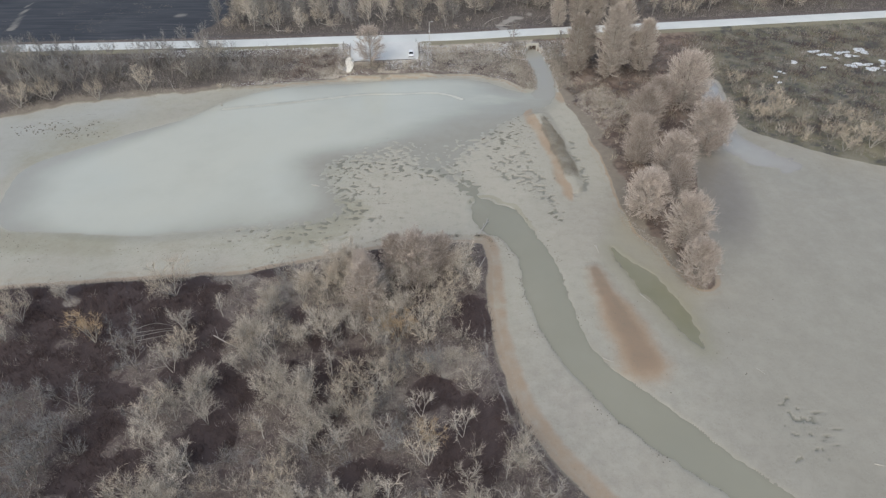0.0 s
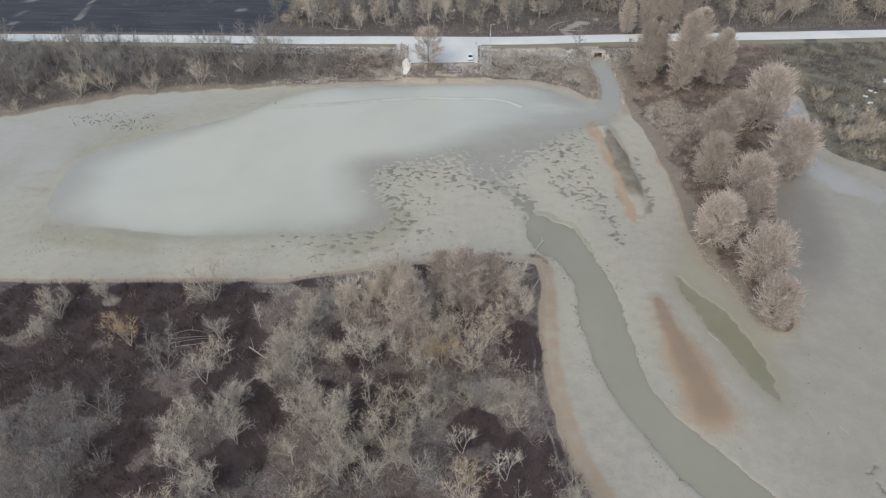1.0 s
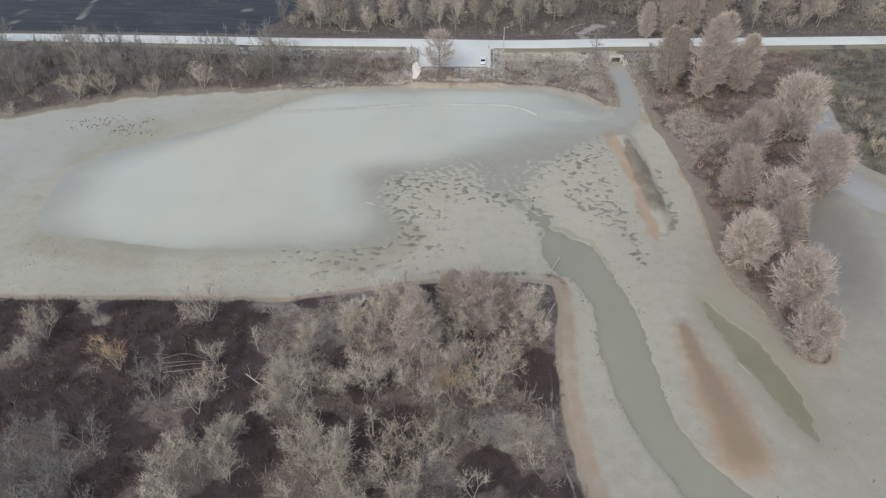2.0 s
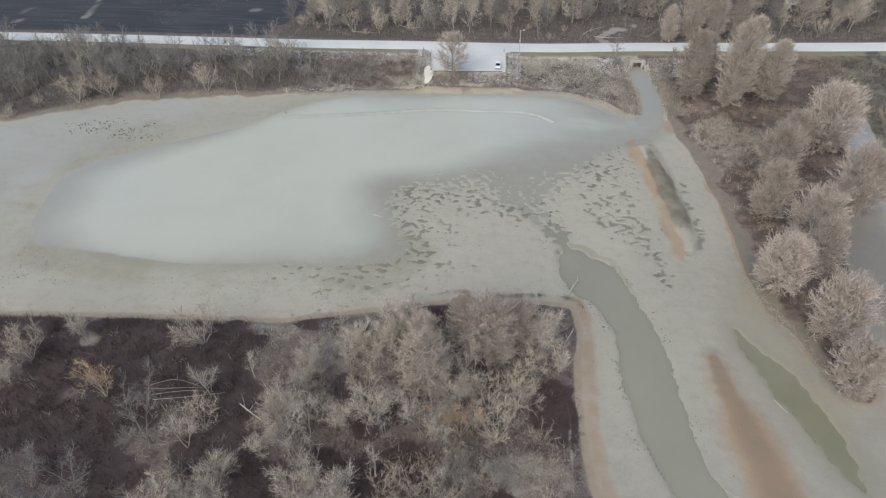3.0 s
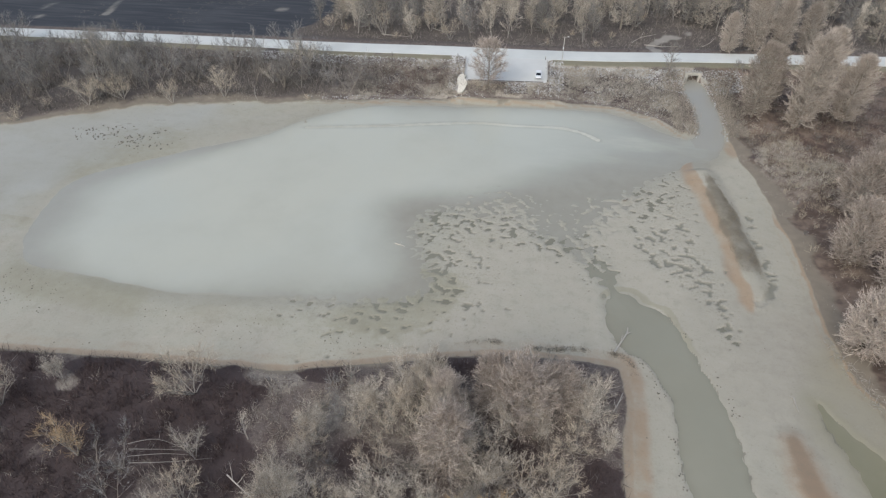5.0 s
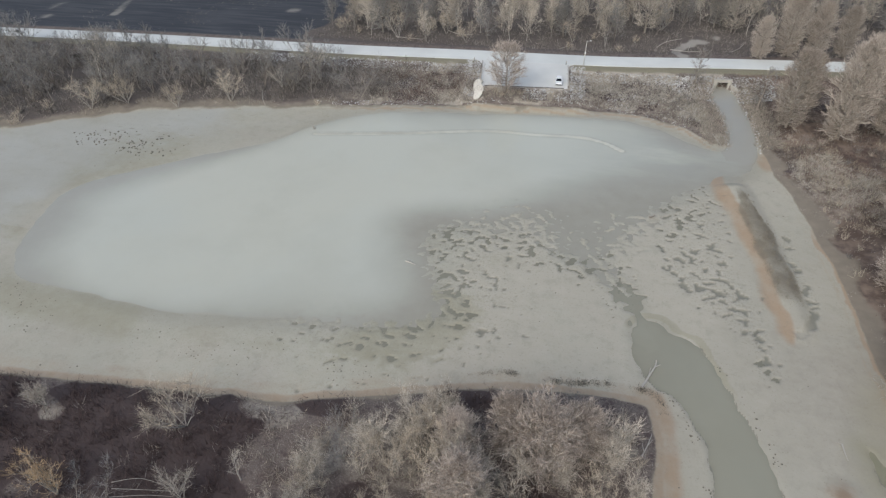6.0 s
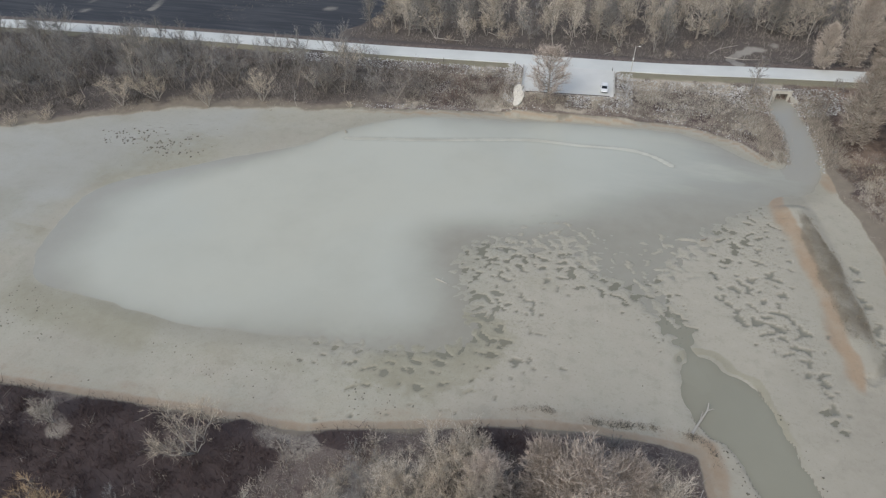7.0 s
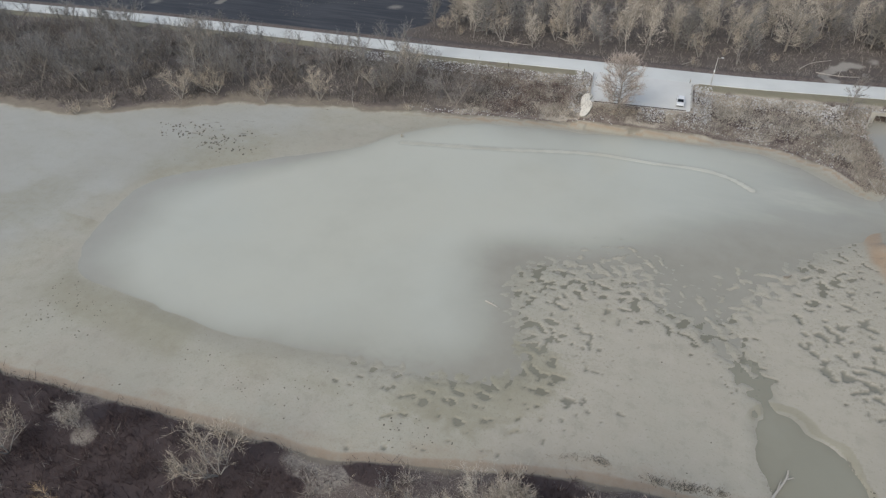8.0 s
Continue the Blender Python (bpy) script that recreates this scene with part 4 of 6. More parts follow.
def cypress(seed, tall, wide, bark, twig, limbs=100, dense=20, low=0.05, sub_limbs=3, peak=0.42, rise=62, blunt=2.4):
    """A leafless conifer: straight trunk, an egg-shaped crown of ascending limbs with brooms of fine twigs."""
    m = Maker(seed)
    rng = m.rng
    trunk = m.limb((0, 0, -0.3), (0, 0, 1), tall * 0.97, 0.026 * tall ** 0.9, 0.05, 0.3, 8, 7, 0.93)
    stem = mesh_of("cypress_trunk", m.tv.pop(), m.tf.pop(), B["brown"])
    m.nt = 0
    for i in range(limbs):
        f = low + (0.97 - low) * (i + rng.uniform(0, 1)) / limbs
        reach = wide * 0.5 * min(1.0, 0.48 + 1.5 * f) * max(0.16, (1 - max(0.0, (f - peak) / (1.02 - peak)) ** blunt))
        reach *= rng.uniform(0.9, 1.06)
        s = f * 8
        k = min(int(s), 7)
        at = trunk[k] * (1 - s + k) + trunk[k + 1] * (s - k)
        lift = 2 + rise * f ** 1.3
        path = m.limb(at, outward(rng, lift - 8, lift + 10, i * 2.4 + rng.normal() * 0.3), reach * rng.uniform(0.85, 1.0), 0.0055 * tall * (1.1 - 0.7 * f), 0.16, 0.3, 4, 3, 0.75)
        m.spray(path, dense, 0.12 * wide * (0.6 + 0.4 * (1 - f)), 0.095, 0.6, 0.25, 0.3, 2)
        for _ in range(sub_limbs):
            j = rng.integers(1, 4)
            sub = m.limb(path[j], (path[j + 1] - path[j]) / (reach / 4) + rng.normal(size=3) * 0.4, reach * 0.42, 0.055, 0.15, 0.4, 2, 3, 0.6)
            m.spray(sub, dense // 2, 0.095 * wide, 0.085, 0.55, 0.25, 0.1, 2)
    return (stem, *m.meshes("cypress", bark, twig))


def broadleaf(seed, tall, wide, bark, twig, stems=3, forks=6, twigs=6, lean=28, fine=0.046, clear=0.25, subs=3, stout=1.0):
    """A leafless tree or tall shrub: leaning stems that fork into limbs, branches and twigs."""
    m = Maker(seed)
    rng = m.rng
    start = rng.uniform(0, 6.28)
    for s in range(stems):
        tilt = rng.uniform(0.35, 1) * lean if stems > 1 else rng.uniform(0, 7)
        way = outward(rng, 90 - tilt, 90 - tilt, start + s * 6.28 / stems + rng.normal() * 0.4)
        height = tall * rng.uniform(0.75, 1.0)
        stem = m.limb((way[0] * 0.2, way[1] * 0.2, -0.2), way, height, 0.0135 * stout * tall * (1.3 if stems == 1 else 0.85), 0.2, 0.25, 6, 5, 0.85)
        for b in range(forks):
            f = clear + (0.96 - clear) * (b + rng.uniform(0, 1)) / forks
            k = min(int(f * 6), 5)
            at = stem[k] + (stem[k + 1] - stem[k]) * (f * 6 - k)
            along = (stem[k + 1] - stem[k]) / (np.linalg.norm(stem[k + 1] - stem[k]) + 1e-9)
            size = wide * rng.uniform(0.42, 0.62) * (1.2 - 0.7 * f)
            path = m.limb(at, along * 0.8 + outward(rng, 5, 40) * 0.9, size, 0.0068 * stout * tall * (1.2 - 0.7 * f), 0.38, 0.4, 4, 3, 0.75)
            m.spray(path, twigs, 0.19 * wide, fine, 0.6, 0.25, 0.2, 3)
            for _ in range(subs):
                j = rng.integers(1, 4)
                step = path[j + 1] - path[j]
                sub = m.limb(path[j], step / np.linalg.norm(step) + rng.normal(size=3) * 0.5, size * rng.uniform(0.4, 0.65), 0.0040 * stout * tall, 0.3, 0.35, 3, 3, 0.7)
                m.spray(sub, twigs, 0.16 * wide, fine, 0.55, 0.25, 0.1, 3)
    return m.meshes("tree", bark, twig)


def shrub(seed, tall, wide, bark, twig, stems=17, twigs=12, fine=0.042):
    """A dome of many thin stems from one root."""
    m = Maker(seed)
    rng = m.rng
    for s in range(stems):
        lean = rng.uniform(0, 1) ** 0.7 * 58
        length = tall * (0.65 + 0.35 * np.cos(radians(lean))) * rng.uniform(0.7, 1.05)
        way = outward(rng, 90 - lean, 90 - lean)
        path = m.limb((way[0] * 0.15, way[1] * 0.15, -0.1), way, length * (1 + 0.25 * wide / tall * lean / 90), 0.028, 0.2, 0.3, 4, 3, 0.8)
        m.spray(path, twigs, 0.2 * wide, fine, 0.55, 0.35, 0.2, 3)
    return m.meshes("shrub", bark, twig)


B.update({"grey": twig_stuff("grey_bark", (0.27, 0.247, 0.217), (0.48, 0.45, 0.405)),
     "white": twig_stuff("bleached_bark", (0.35, 0.322, 0.287), (0.56, 0.522, 0.47)),
     "brown": twig_stuff("brown_bark", (0.19, 0.165, 0.14), (0.36, 0.32, 0.275)),
     "limb": twig_stuff("pale_limbs", (0.46, 0.415, 0.358), (0.74, 0.685, 0.60)),
     "grey_twig": twig_stuff("grey_twigs", (0.20, 0.172, 0.142), (0.80, 0.715, 0.605)),
     "dim_twig": twig_stuff("dim_twigs", (0.10, 0.095, 0.091), (0.43, 0.412, 0.39)),
     "tan_twig": twig_stuff("tan_twigs", (0.22, 0.182, 0.14), (0.76, 0.66, 0.53)),
     "gold_twig": twig_stuff("golden_twigs", (0.28, 0.195, 0.11), (0.62, 0.46, 0.29)),
     "pink_twig": twig_stuff("cypress_twigs", (0.21, 0.172, 0.146), (0.74, 0.645, 0.57)),
     "rust_twig": twig_stuff("russet_twigs", (0.165, 0.138, 0.116), (0.69, 0.603, 0.525))})

KINDS = {}


def kind_of(key, label, category, *variants):
    KINDS[key] = (label, category, variants)


kind_of("cypress", "leafless bald cypress with a dense pinkish-grey crown of fine twigs", "tree",
        *[cypress(10 + i, t, w, B["limb"], B["pink_twig"], 150, 20, 0.04) for i, (t, w) in enumerate(((12.5, 12.5), (13.5, 11.5), (11.5, 12.5), (14.0, 10.0)))])
kind_of("tall_cypress", "tall leafless bald cypress with a narrow russet-grey crown", "tree",
        *[cypress(20 + i, t, w, B["limb"], B["rust_twig"], 190, 18, 0.05, 3, 0.42, 40, 2.4) for i, (t, w) in enumerate(((21.5, 11.5), (20.0, 10.5)))])
kind_of("thin_cypress", "slim leafless cypress with a sparse grey crown", "tree",
        *[cypress(26 + i, t, w, B["grey"], B["dim_twig" if i else "grey_twig"], 70, 10, 0.10) for i, (t, w) in enumerate(((15.5, 10.5), (13.0, 8.5)))])
kind_of("grey_tree", "leafless grey-barked tree with spreading forked limbs", "tree",
        *[broadleaf(30 + i, t, w, B["grey"], B["grey_twig"], s, 8, 7, 30, 0.042) for i, (t, w, s) in enumerate(((8.5, 7.0, 3), (7.5, 6.5, 4), (9.5, 7.5, 2), (6.5, 6.0, 4), (8.0, 8.0, 5)))])
kind_of("dim_tree", "leafless dull grey tree with a thin twiggy crown", "tree",
        *[broadleaf(40 + i, t, w, B["brown"], B["dim_twig"], s, 6, 6, 34, subs=2) for i, (t, w, s) in enumerate(((8.0, 6.5, 3), (9.0, 7.0, 2), (7.0, 6.5, 4)))])
kind_of("white_tree", "bleached bare tree with white limbs and few twigs", "tree",
        *[broadleaf(50 + i, t, w, B["white"], B["grey_twig"], s, 7, 4, 22, 0.045, 0.2, 4, 1.05) for i, (t, w, s) in enumerate(((8.0, 6.5, 2), (7.0, 6.0, 3), (9.0, 6.5, 1)))])
kind_of("willow", "leafless willow with upright golden-brown shoots", "tree",
        *[broadleaf(60 + i, t, w, B["grey"], B["gold_twig"], s, 4, 6, 24) for i, (t, w, s) in enumerate(((7.5, 5.5, 6), (6.5, 5.0, 5)))])
kind_of("tan_tree", "leafless tan-coloured bushy tree", "tree",
        *[broadleaf(66 + i, t, w, B["grey"], B["tan_twig"], s, 5, 8, 38, subs=2) for i, (t, w, s) in enumerate(((7.5, 7.0, 5), (6.0, 6.5, 5), (9.0, 7.5, 4)))])
kind_of("grey_shrub", "bare grey shrub of many thin stems", "shrub",
        *[shrub(70 + i, t, w, B["grey"], B["grey_twig"]) for i, (t, w) in enumerate(((4.0, 4.5), (3.2, 4.0), (4.6, 5.0)))])
kind_of("dim_shrub", "bare dark grey-brown shrub of thin stems", "shrub",
        *[shrub(76 + i, t, w, B["brown"], B["dim_twig"]) for i, (t, w) in enumerate(((3.6, 4.2), (2.8, 3.6)))])
kind_of("tan_shrub", "bare tan bush with dry twigs", "bush",
        *[shrub(80 + i, t, w, B["grey"], B["tan_twig"]) for i, (t, w) in enumerate(((3.4, 4.2), (2.6, 3.6)))])
kind_of("wood_tree", "tall leafless woodland tree with a grey-brown crown", "tree",
        *[broadleaf(90 + i, t, w, B["grey" if i < 3 else "brown"], B["dim_twig" if i == 3 else "grey_twig"], s, 17 if s == 1 else 10, 7, 14, 0.10, 0.10, 3, 0.55) for i, (t, w, s) in enumerate(((16, 9.0, 1), (14, 8.5, 2), (18, 9.5, 1), (15, 8.5, 2)))])
kind_of("lone_tree", "leafless bald cypress with a fine pinkish crown and dark limbs", "tree",
        cypress(130, 12.8, 12.5, B["brown"], B["pink_twig"], 80, 12, 0.10, 3, 0.42, 30, 2.0), cypress(131, 11.5, 6.5, B["brown"], B["dim_twig"], 34, 6, 0.2, 2, 0.5, 50))
NAMES = {"lone_tree": "cypress_tree", "dim_tree": "thicket_tree", "tan_tree": "bushy_tree", "white_tree": "dead_tree", "cypress": "cypress_tree", "tall_cypress": "cypress_tree", "thin_cypress": "cypress_tree", "willow": "willow_tree", "grey_shrub": "shrub", "dim_shrub": "shrub",
         "tan_shrub": "bush", "wood_tree": "woodland_tree"}
stock = {}
plant_rng = random.Random(4)


def plant(key, x, y, size=1.0, group="", which=None, sink=0.0, turn=None, tilt=0.0):
    """One tree or shrub at a place, standing on the ground there."""
    label, category, variants = KINDS[key]
    i = plant_rng.randrange(len(variants)) if which is None else which
    if (key, i) not in stock:
        root = new(NAMES.get(key, "bare_tree"))
        tagged(root, label, category)
        for name, data in zip(("trunk", "crown") if len(variants[i]) == 2 else ("trunk", "branchwork", "crown"), variants[i]):
            new(name, data).parent = root
        stock[key, i] = root
        ob = root
    else:
        ob = copy_thing(stock[key, i], Matrix())
    z = float(heights([(x, y)])[0]) - sink
    ob.matrix_basis = pose(x, y, z, tilt, 0, plant_rng.uniform(0, 360) if turn is None else turn) @ Matrix.Diagonal((size, size, size * plant_rng.uniform(0.92, 1.08), 1))
    return tagged(ob, group=group)


def scatter(count, ring, gap, seed, keep=None):
    """Places inside a ring, at least gap apart."""
    rng = random.Random(seed)
    ring = np.array(ring, float)
    (x0, y0), (x1, y1) = ring.min(0), ring.max(0)
    tries = np.array([(rng.uniform(x0, x1), rng.uniform(y0, y1)) for _ in range(count * 12)])
    ok = inside(tries[:, 0], tries[:, 1], ring) > 0
    if keep is not None:
        ok &= keep(tries[:, 0], tries[:, 1])
    out = []
    for x, y in tries[ok]:
        if all((x - a) ** 2 + (y - b) ** 2 > gap * gap for a, b in out):
            out.append((x, y))
            if len(out) == count:
                break
    return out


# cypresses on the peninsula and by the culvert
for x, y, size, which in ((71.3, 177.7, 1.4, 0), (55.4, 161.6, 1.08, 1), (71, 152.5, 1.22, 2), (50.3, 145, 0.92, 1), (57, 137.5, 1.05, 2), (56.5, 128.3, 0.9, 3),
                          (47, 121.5, 1.0, 0), (53.5, 109.5, 0.98, 2), (52.8, 97.6, 0.78, 0), (61.5, 173, 0.85, 1)):
    plant("cypress", x, y, size, "cypresses on the peninsula", which)
for x, y, size, which in ((42.0, 203.5, 1.0, 1), (52.4, 199.5, 1.08, 0), (64.0, 204.5, 0.98, 1), (57.0, 208.5, 1.05, 0), (47.0, 213, 0.85, 1), (40.2, 242, 0.68, 1), (48, 246, 0.85, 0), (56, 247, 0.85, 1), (64, 249, 0.7, 0)):
    plant("tall_cypress", x, y, size, "cypresses by the culvert", which)
plant("lone_tree", -29.3, 207.0, 1.0, which=0)
plant("lone_tree", 21.5, 223.5, 0.95, which=1)
plant("lone_tree", 36.8, 213.5, 1.05, which=1)
# trees that stand out on the wooded shore
STANDING = (("cypress", -16.6, 86.8, 0.95, 3), ("cypress", -6.9, 96.5, 1.0, 0), ("cypress", -11.5, 98.5, 0.72, 1), ("cypress", -2.0, 99.5, 0.75, 2), ("cypress", -18.6, 97.0, 0.6, 2),
            ("grey_tree", 2.5, 98, 0.95, 4), ("willow", -9.8, 79, 1.1, 0), ("willow", -2.3, 56.5, 1.0, 1), ("willow", -69, 78.1, 1.0, 0),
            ("white_tree", 2.8, 58, 0.85, 0), ("white_tree", -52, 81, 0.85, 1), ("white_tree", -46, 85.5, 0.7, 2), ("white_tree", -38, 78.5, 0.9, 1),
            ("white_tree", -51, 71, 0.9, 0), ("tan_tree", -58, 91.5, 1.15, 0), ("tan_tree", -50, 74.5, 0.9, 1), ("grey_tree", -14, 58, 0.9, 1),
            ("dim_shrub", -12.5, 62.5, 1.5, 0), ("tan_shrub", 4.5, 103, 0.8, 0), ("grey_shrub", 1.5, 105, 0.75, 1), ("grey_tree", 5.2, 94, 0.75, 3), ("tan_shrub", 6.0, 99, 0.7, 1), ("tan_tree", 1.0, 93, 0.8, 1), ("white_tree", -33, 76, 1.0, 0))
for key, x, y, size, which in STANDING:
    plant(key, x, y, size, which=which)

shore = [(-135, 30), (-130, 84), (-100, 91), (-72, 95), (-45, 98), (-24, 104), (-4, 108.5), (6, 107), (6.5, 92), (7.5, 78), (10, 66), (14, 56), (18, 44), (22, 30)]


def not_dark(x, y):
    """Outside the dark weeds, but for a few, and clear of the trees that stand out."""
    clear = np.min([np.hypot(x - p[1], y - p[2]) for p in STANDING], 0) > 2.6
    return clear & ((sample(cover["dark"], x, y) < 0.4) | (np.modf(np.abs(x * 7.31 + y * 3.77))[0] < 0.07))


picks = ["grey_tree"] * 8 + ["grey_shrub"] * 6 + ["dim_tree"] * 4 + ["tan_tree"] * 4 + ["white_tree"] * 6 + ["tan_shrub"] * 4 + ["dim_shrub"] * 2
for x, y in scatter(420, shore, 2.2, 8, lambda x, y: not_dark(x, y) & (inside(x, y, L["south"]) > 3.2)):
    west = x < -52 and y < 78
    if plant_rng.random() < (0.42 if x < -38 and y > 66 else 0.08):
        continue
    key = plant_rng.choice(["dim_tree", "dim_shrub", "dim_tree", "dim_shrub"] if west else picks)
    rim = float(inside(np.array([x]), np.array([y]), L["south"])[0]) < 6.5
    if rim:
        key = plant_rng.choice(["grey_shrub", "tan_shrub", "dim_shrub"])
    plant(key, x, y, plant_rng.uniform(0.4, 0.7) if rim else plant_rng.uniform(0.6, 1.0), "bare thicket on the wooded shore")

for x, y in scatter(45, [(-120, -20), (-120, 31), (24, 31), (50, 8), (60, -20)], 8.0, 18):
    plant(plant_rng.choice(["grey_tree", "dim_tree", "tan_tree", "grey_shrub"]), x, y, plant_rng.uniform(0.6, 1.0), "bare thicket on the wooded shore")

for x, y in scatter(34, [(-42, 76), (-40, 94), (-24, 101), (-6, 106), (3, 100), (2, 78), (-12, 72)], 2.4, 28, lambda x, y: inside(x, y, L["south"]) > 7):
    plant(plant_rng.choice(["grey_tree", "tan_tree", "grey_shrub", "tan_shrub"]), x, y, plant_rng.uniform(0.7, 1.0), "bare thicket on the wooded shore")

# thicket on the north bank, west part
bank = [(-260, 160), (-185, 162), (-160, 164), (-135, 178), (-115, 186), (-92, 192), (-66, 198), (-62, 210), (-100, 216), (-160, 212), (-260, 204)]
for x, y in scatter(175, bank, 3.0, 9, lambda x, y: inside(x, y, L["north"]) > 5.5):
    lower = y < 188 + (x + 100) * 0.25
    if lower and plant_rng.random() < 0.45:
        continue
    key = plant_rng.choice(["tan_shrub", "tan_tree", "dim_shrub", "dim_tree"] if lower else ["dim_tree", "dim_tree", "dim_tree", "dim_shrub", "dim_tree"])
    plant(key, x, y, plant_rng.uniform(0.6, 1.05) if lower else plant_rng.uniform(0.7, 1.55), "bare thicket along the far bank")
for key, x, y, size, which in (("white_tree", -147, 192.5, 1.1, 2), ("dim_tree", -152, 196, 1.35, 1), ("grey_tree", -145, 197, 1.3, 2), ("dim_tree", -178, 193, 1.3, 0),
                               ("dim_tree", -132, 200, 1.3, 1), ("dim_tree", -108, 205, 1.2, 1), ("tan_shrub", -161, 161.5, 1.2, 0), ("tan_shrub", -154, 166.5, 1.1, 1),
                               ("tan_tree", -117, 184, 0.9, 0), ("tan_shrub", -79, 192.6, 0.7, 1), ("white_tree", -93, 200, 0.8, 1), ("tan_tree", -104, 190, 1.1, 2), ("tan_tree", -140, 178, 1.1, 0), ("tan_tree", -132, 183, 1.2, 1), ("dim_tree", -165, 190, 1.5, 1), ("dim_tree", -120, 203, 1.45, 0), ("dim_tree", -98, 207, 1.4, 1), ("grey_tree", -84, 207, 1.1, 0), ("grey_shrub", -90, 203, 1.1, 0), ("tan_shrub", -75, 180.2, 0.35, 1)):
    plant(key, x, y, size, which=which)
for x, y in scatter(28, [(37, 190), (36, 200), (52, 198), (66, 190), (62, 180), (54, 168), (46, 150), (44, 140), (42, 165)], 3.0, 33):
    plant(plant_rng.choice(["tan_shrub", "grey_shrub", "dim_shrub", "tan_shrub"]), x, y, plant_rng.uniform(0.3, 0.55), "low scrub on the peninsula")
# marsh in the east
for x, y in scatter(60, [(88, 172), (98, 158), (117, 147), (160, 131), (165, 142), (125, 162), (100, 178), (92, 196)], 3.2, 14):
    plant(plant_rng.choice(["tan_tree", "tan_shrub", "grey_shrub", "tan_tree"]), x, y, plant_rng.uniform(0.65, 1.05), "tan scrub at the marsh edge")
# woods north of the road
wood = [(-97, 238), (-60, 240), (0, 244), (12, 247), (14, 262), (30, 268), (60, 258), (100, 258), (230, 282), (235, 350), (60, 380), (-90, 330)]
for x, y in scatter(250, wood, 3.8, 16, lambda x, y: y < 292 + 0.12 * x):
    near_road = y < 252 + (x + 20) * 0.1
    key = plant_rng.choice(["wood_tree", "wood_tree", "tan_tree", "tan_shrub"] if near_road else ["wood_tree", "thin_cypress", "thin_cypress", "wood_tree"] if x > 28 else ["wood_tree"] * 6 + ["thin_cypress", "tan_tree"])
    plant(key, x, y, plant_rng.uniform(0.7, 1.05) * (1.15 if key == "thin_cypress" else 1), "leafless wood beyond the road")


# ---- undergrowth, stones and litter that nobody could count ----
def tufts(name, label, places, tall, blades, width, material, spread=0.5, patch=0.35, seed=1):
    """Many small clumps of stems, joined into one object."""
    rng = np.random.default_rng(seed)
    p = np.array(places, float)
    at = np.repeat(np.c_[p, heights(p)], blades, 0)
    n = len(at)
    at[:, :2] += rng.normal(size=(n, 2)) * patch
    way = rng.normal(size=(n, 3)) * spread + [0, 0, 1]
    way /= np.linalg.norm(way, axis=1)[:, None]
    way[:, 2] = np.abs(way[:, 2])
    side = np.cross(way, rng.normal(size=(n, 3)))
    side /= np.linalg.norm(side, axis=1)[:, None] + 1e-9
    w = width * rng.uniform(0.6, 1.4, n)[:, None]
    length = (np.repeat(tall * rng.uniform(0.45, 1.25, len(p)), blades) * rng.uniform(0.6, 1.1, n))[:, None]
    at[:, 2] -= 0.05
    verts = np.stack([at - side * w / 2, at + side * w / 2, at + way * length], 1).reshape(-1, 3)
    ob = new(name, mesh_of(name, verts, np.arange(n * 3).reshape(n, 3), material, False))
    return tagged(ob, label, "undergrowth", kind="stuff")


def many(count, x0, x1, y0, y1, weight, seed):
    """Random places, the more of them the higher the weight (0 to 1) there."""
    rng = np.random.default_rng(seed)
    x, y = rng.uniform(x0, x1, count), rng.uniform(y0, y1, count)
    keep = rng.uniform(0, 1, count) < weight(x, y)
    return np.c_[x, y][keep]


patchy = lambda x, y, low, high, seed: ramp(cloud(x, y, 9, seed), low, high)
land_s = inside(GX, GY, L["south"])
land_n = inside(GX, GY, L["north"])
road_d = to_line(GX, GY, L["road"])[0]
lot_d = inside(GX, GY, L["lot"])
m_straw = twig_stuff("dry_grass", (0.16, 0.135, 0.098), (0.60, 0.53, 0.415))
m_weed = twig_stuff("dead_weeds", (0.050, 0.034, 0.033), (0.145, 0.103, 0.095))
m_brush = twig_stuff("brown_brush", (0.11, 0.094, 0.079), (0.56, 0.50, 0.43))
m_grey = twig_stuff("grey_brush", (0.075, 0.064, 0.057), (0.45, 0.41, 0.365))
m_green = twig_stuff("winter_grass", (0.17, 0.155, 0.09), (0.34, 0.31, 0.21))
s_ = sample
tufts("undergrowth", "grey tangle of dead stems under the thicket", many(3000, -135, 22, 34, 110, lambda x, y: (s_(land_s, x, y) > 1.6) * (1 - 0.85 * s_(cover["dark"], x, y)), 1),
      1.9, 10, 0.07, m_grey, 0.7, 0.5, 1)
tufts("scrub_clumps", "grey twiggy clumps between the bare trees", many(2600, -135, 22, 30, 108, lambda x, y: (s_(land_s, x, y) > 3.5) * (1 - 0.9 * s_(cover["dark"], x, y)) * (0.25 + 0.75 * patchy(x, y, 0.38, 0.58, 74)), 20),
      1.5, 26, 0.06, B["grey_twig"], 0.75, 0.55, 20)
tufts("scrub_clumps", "dark red-brown stems between the bare trees", many(1500, -135, 22, 30, 108, lambda x, y: (s_(land_s, x, y) > 3.0) * patchy(x, y, 0.42, 0.6, 75), 21), 1.2, 26, 0.07, m_weed, 0.7, 0.8, 21)
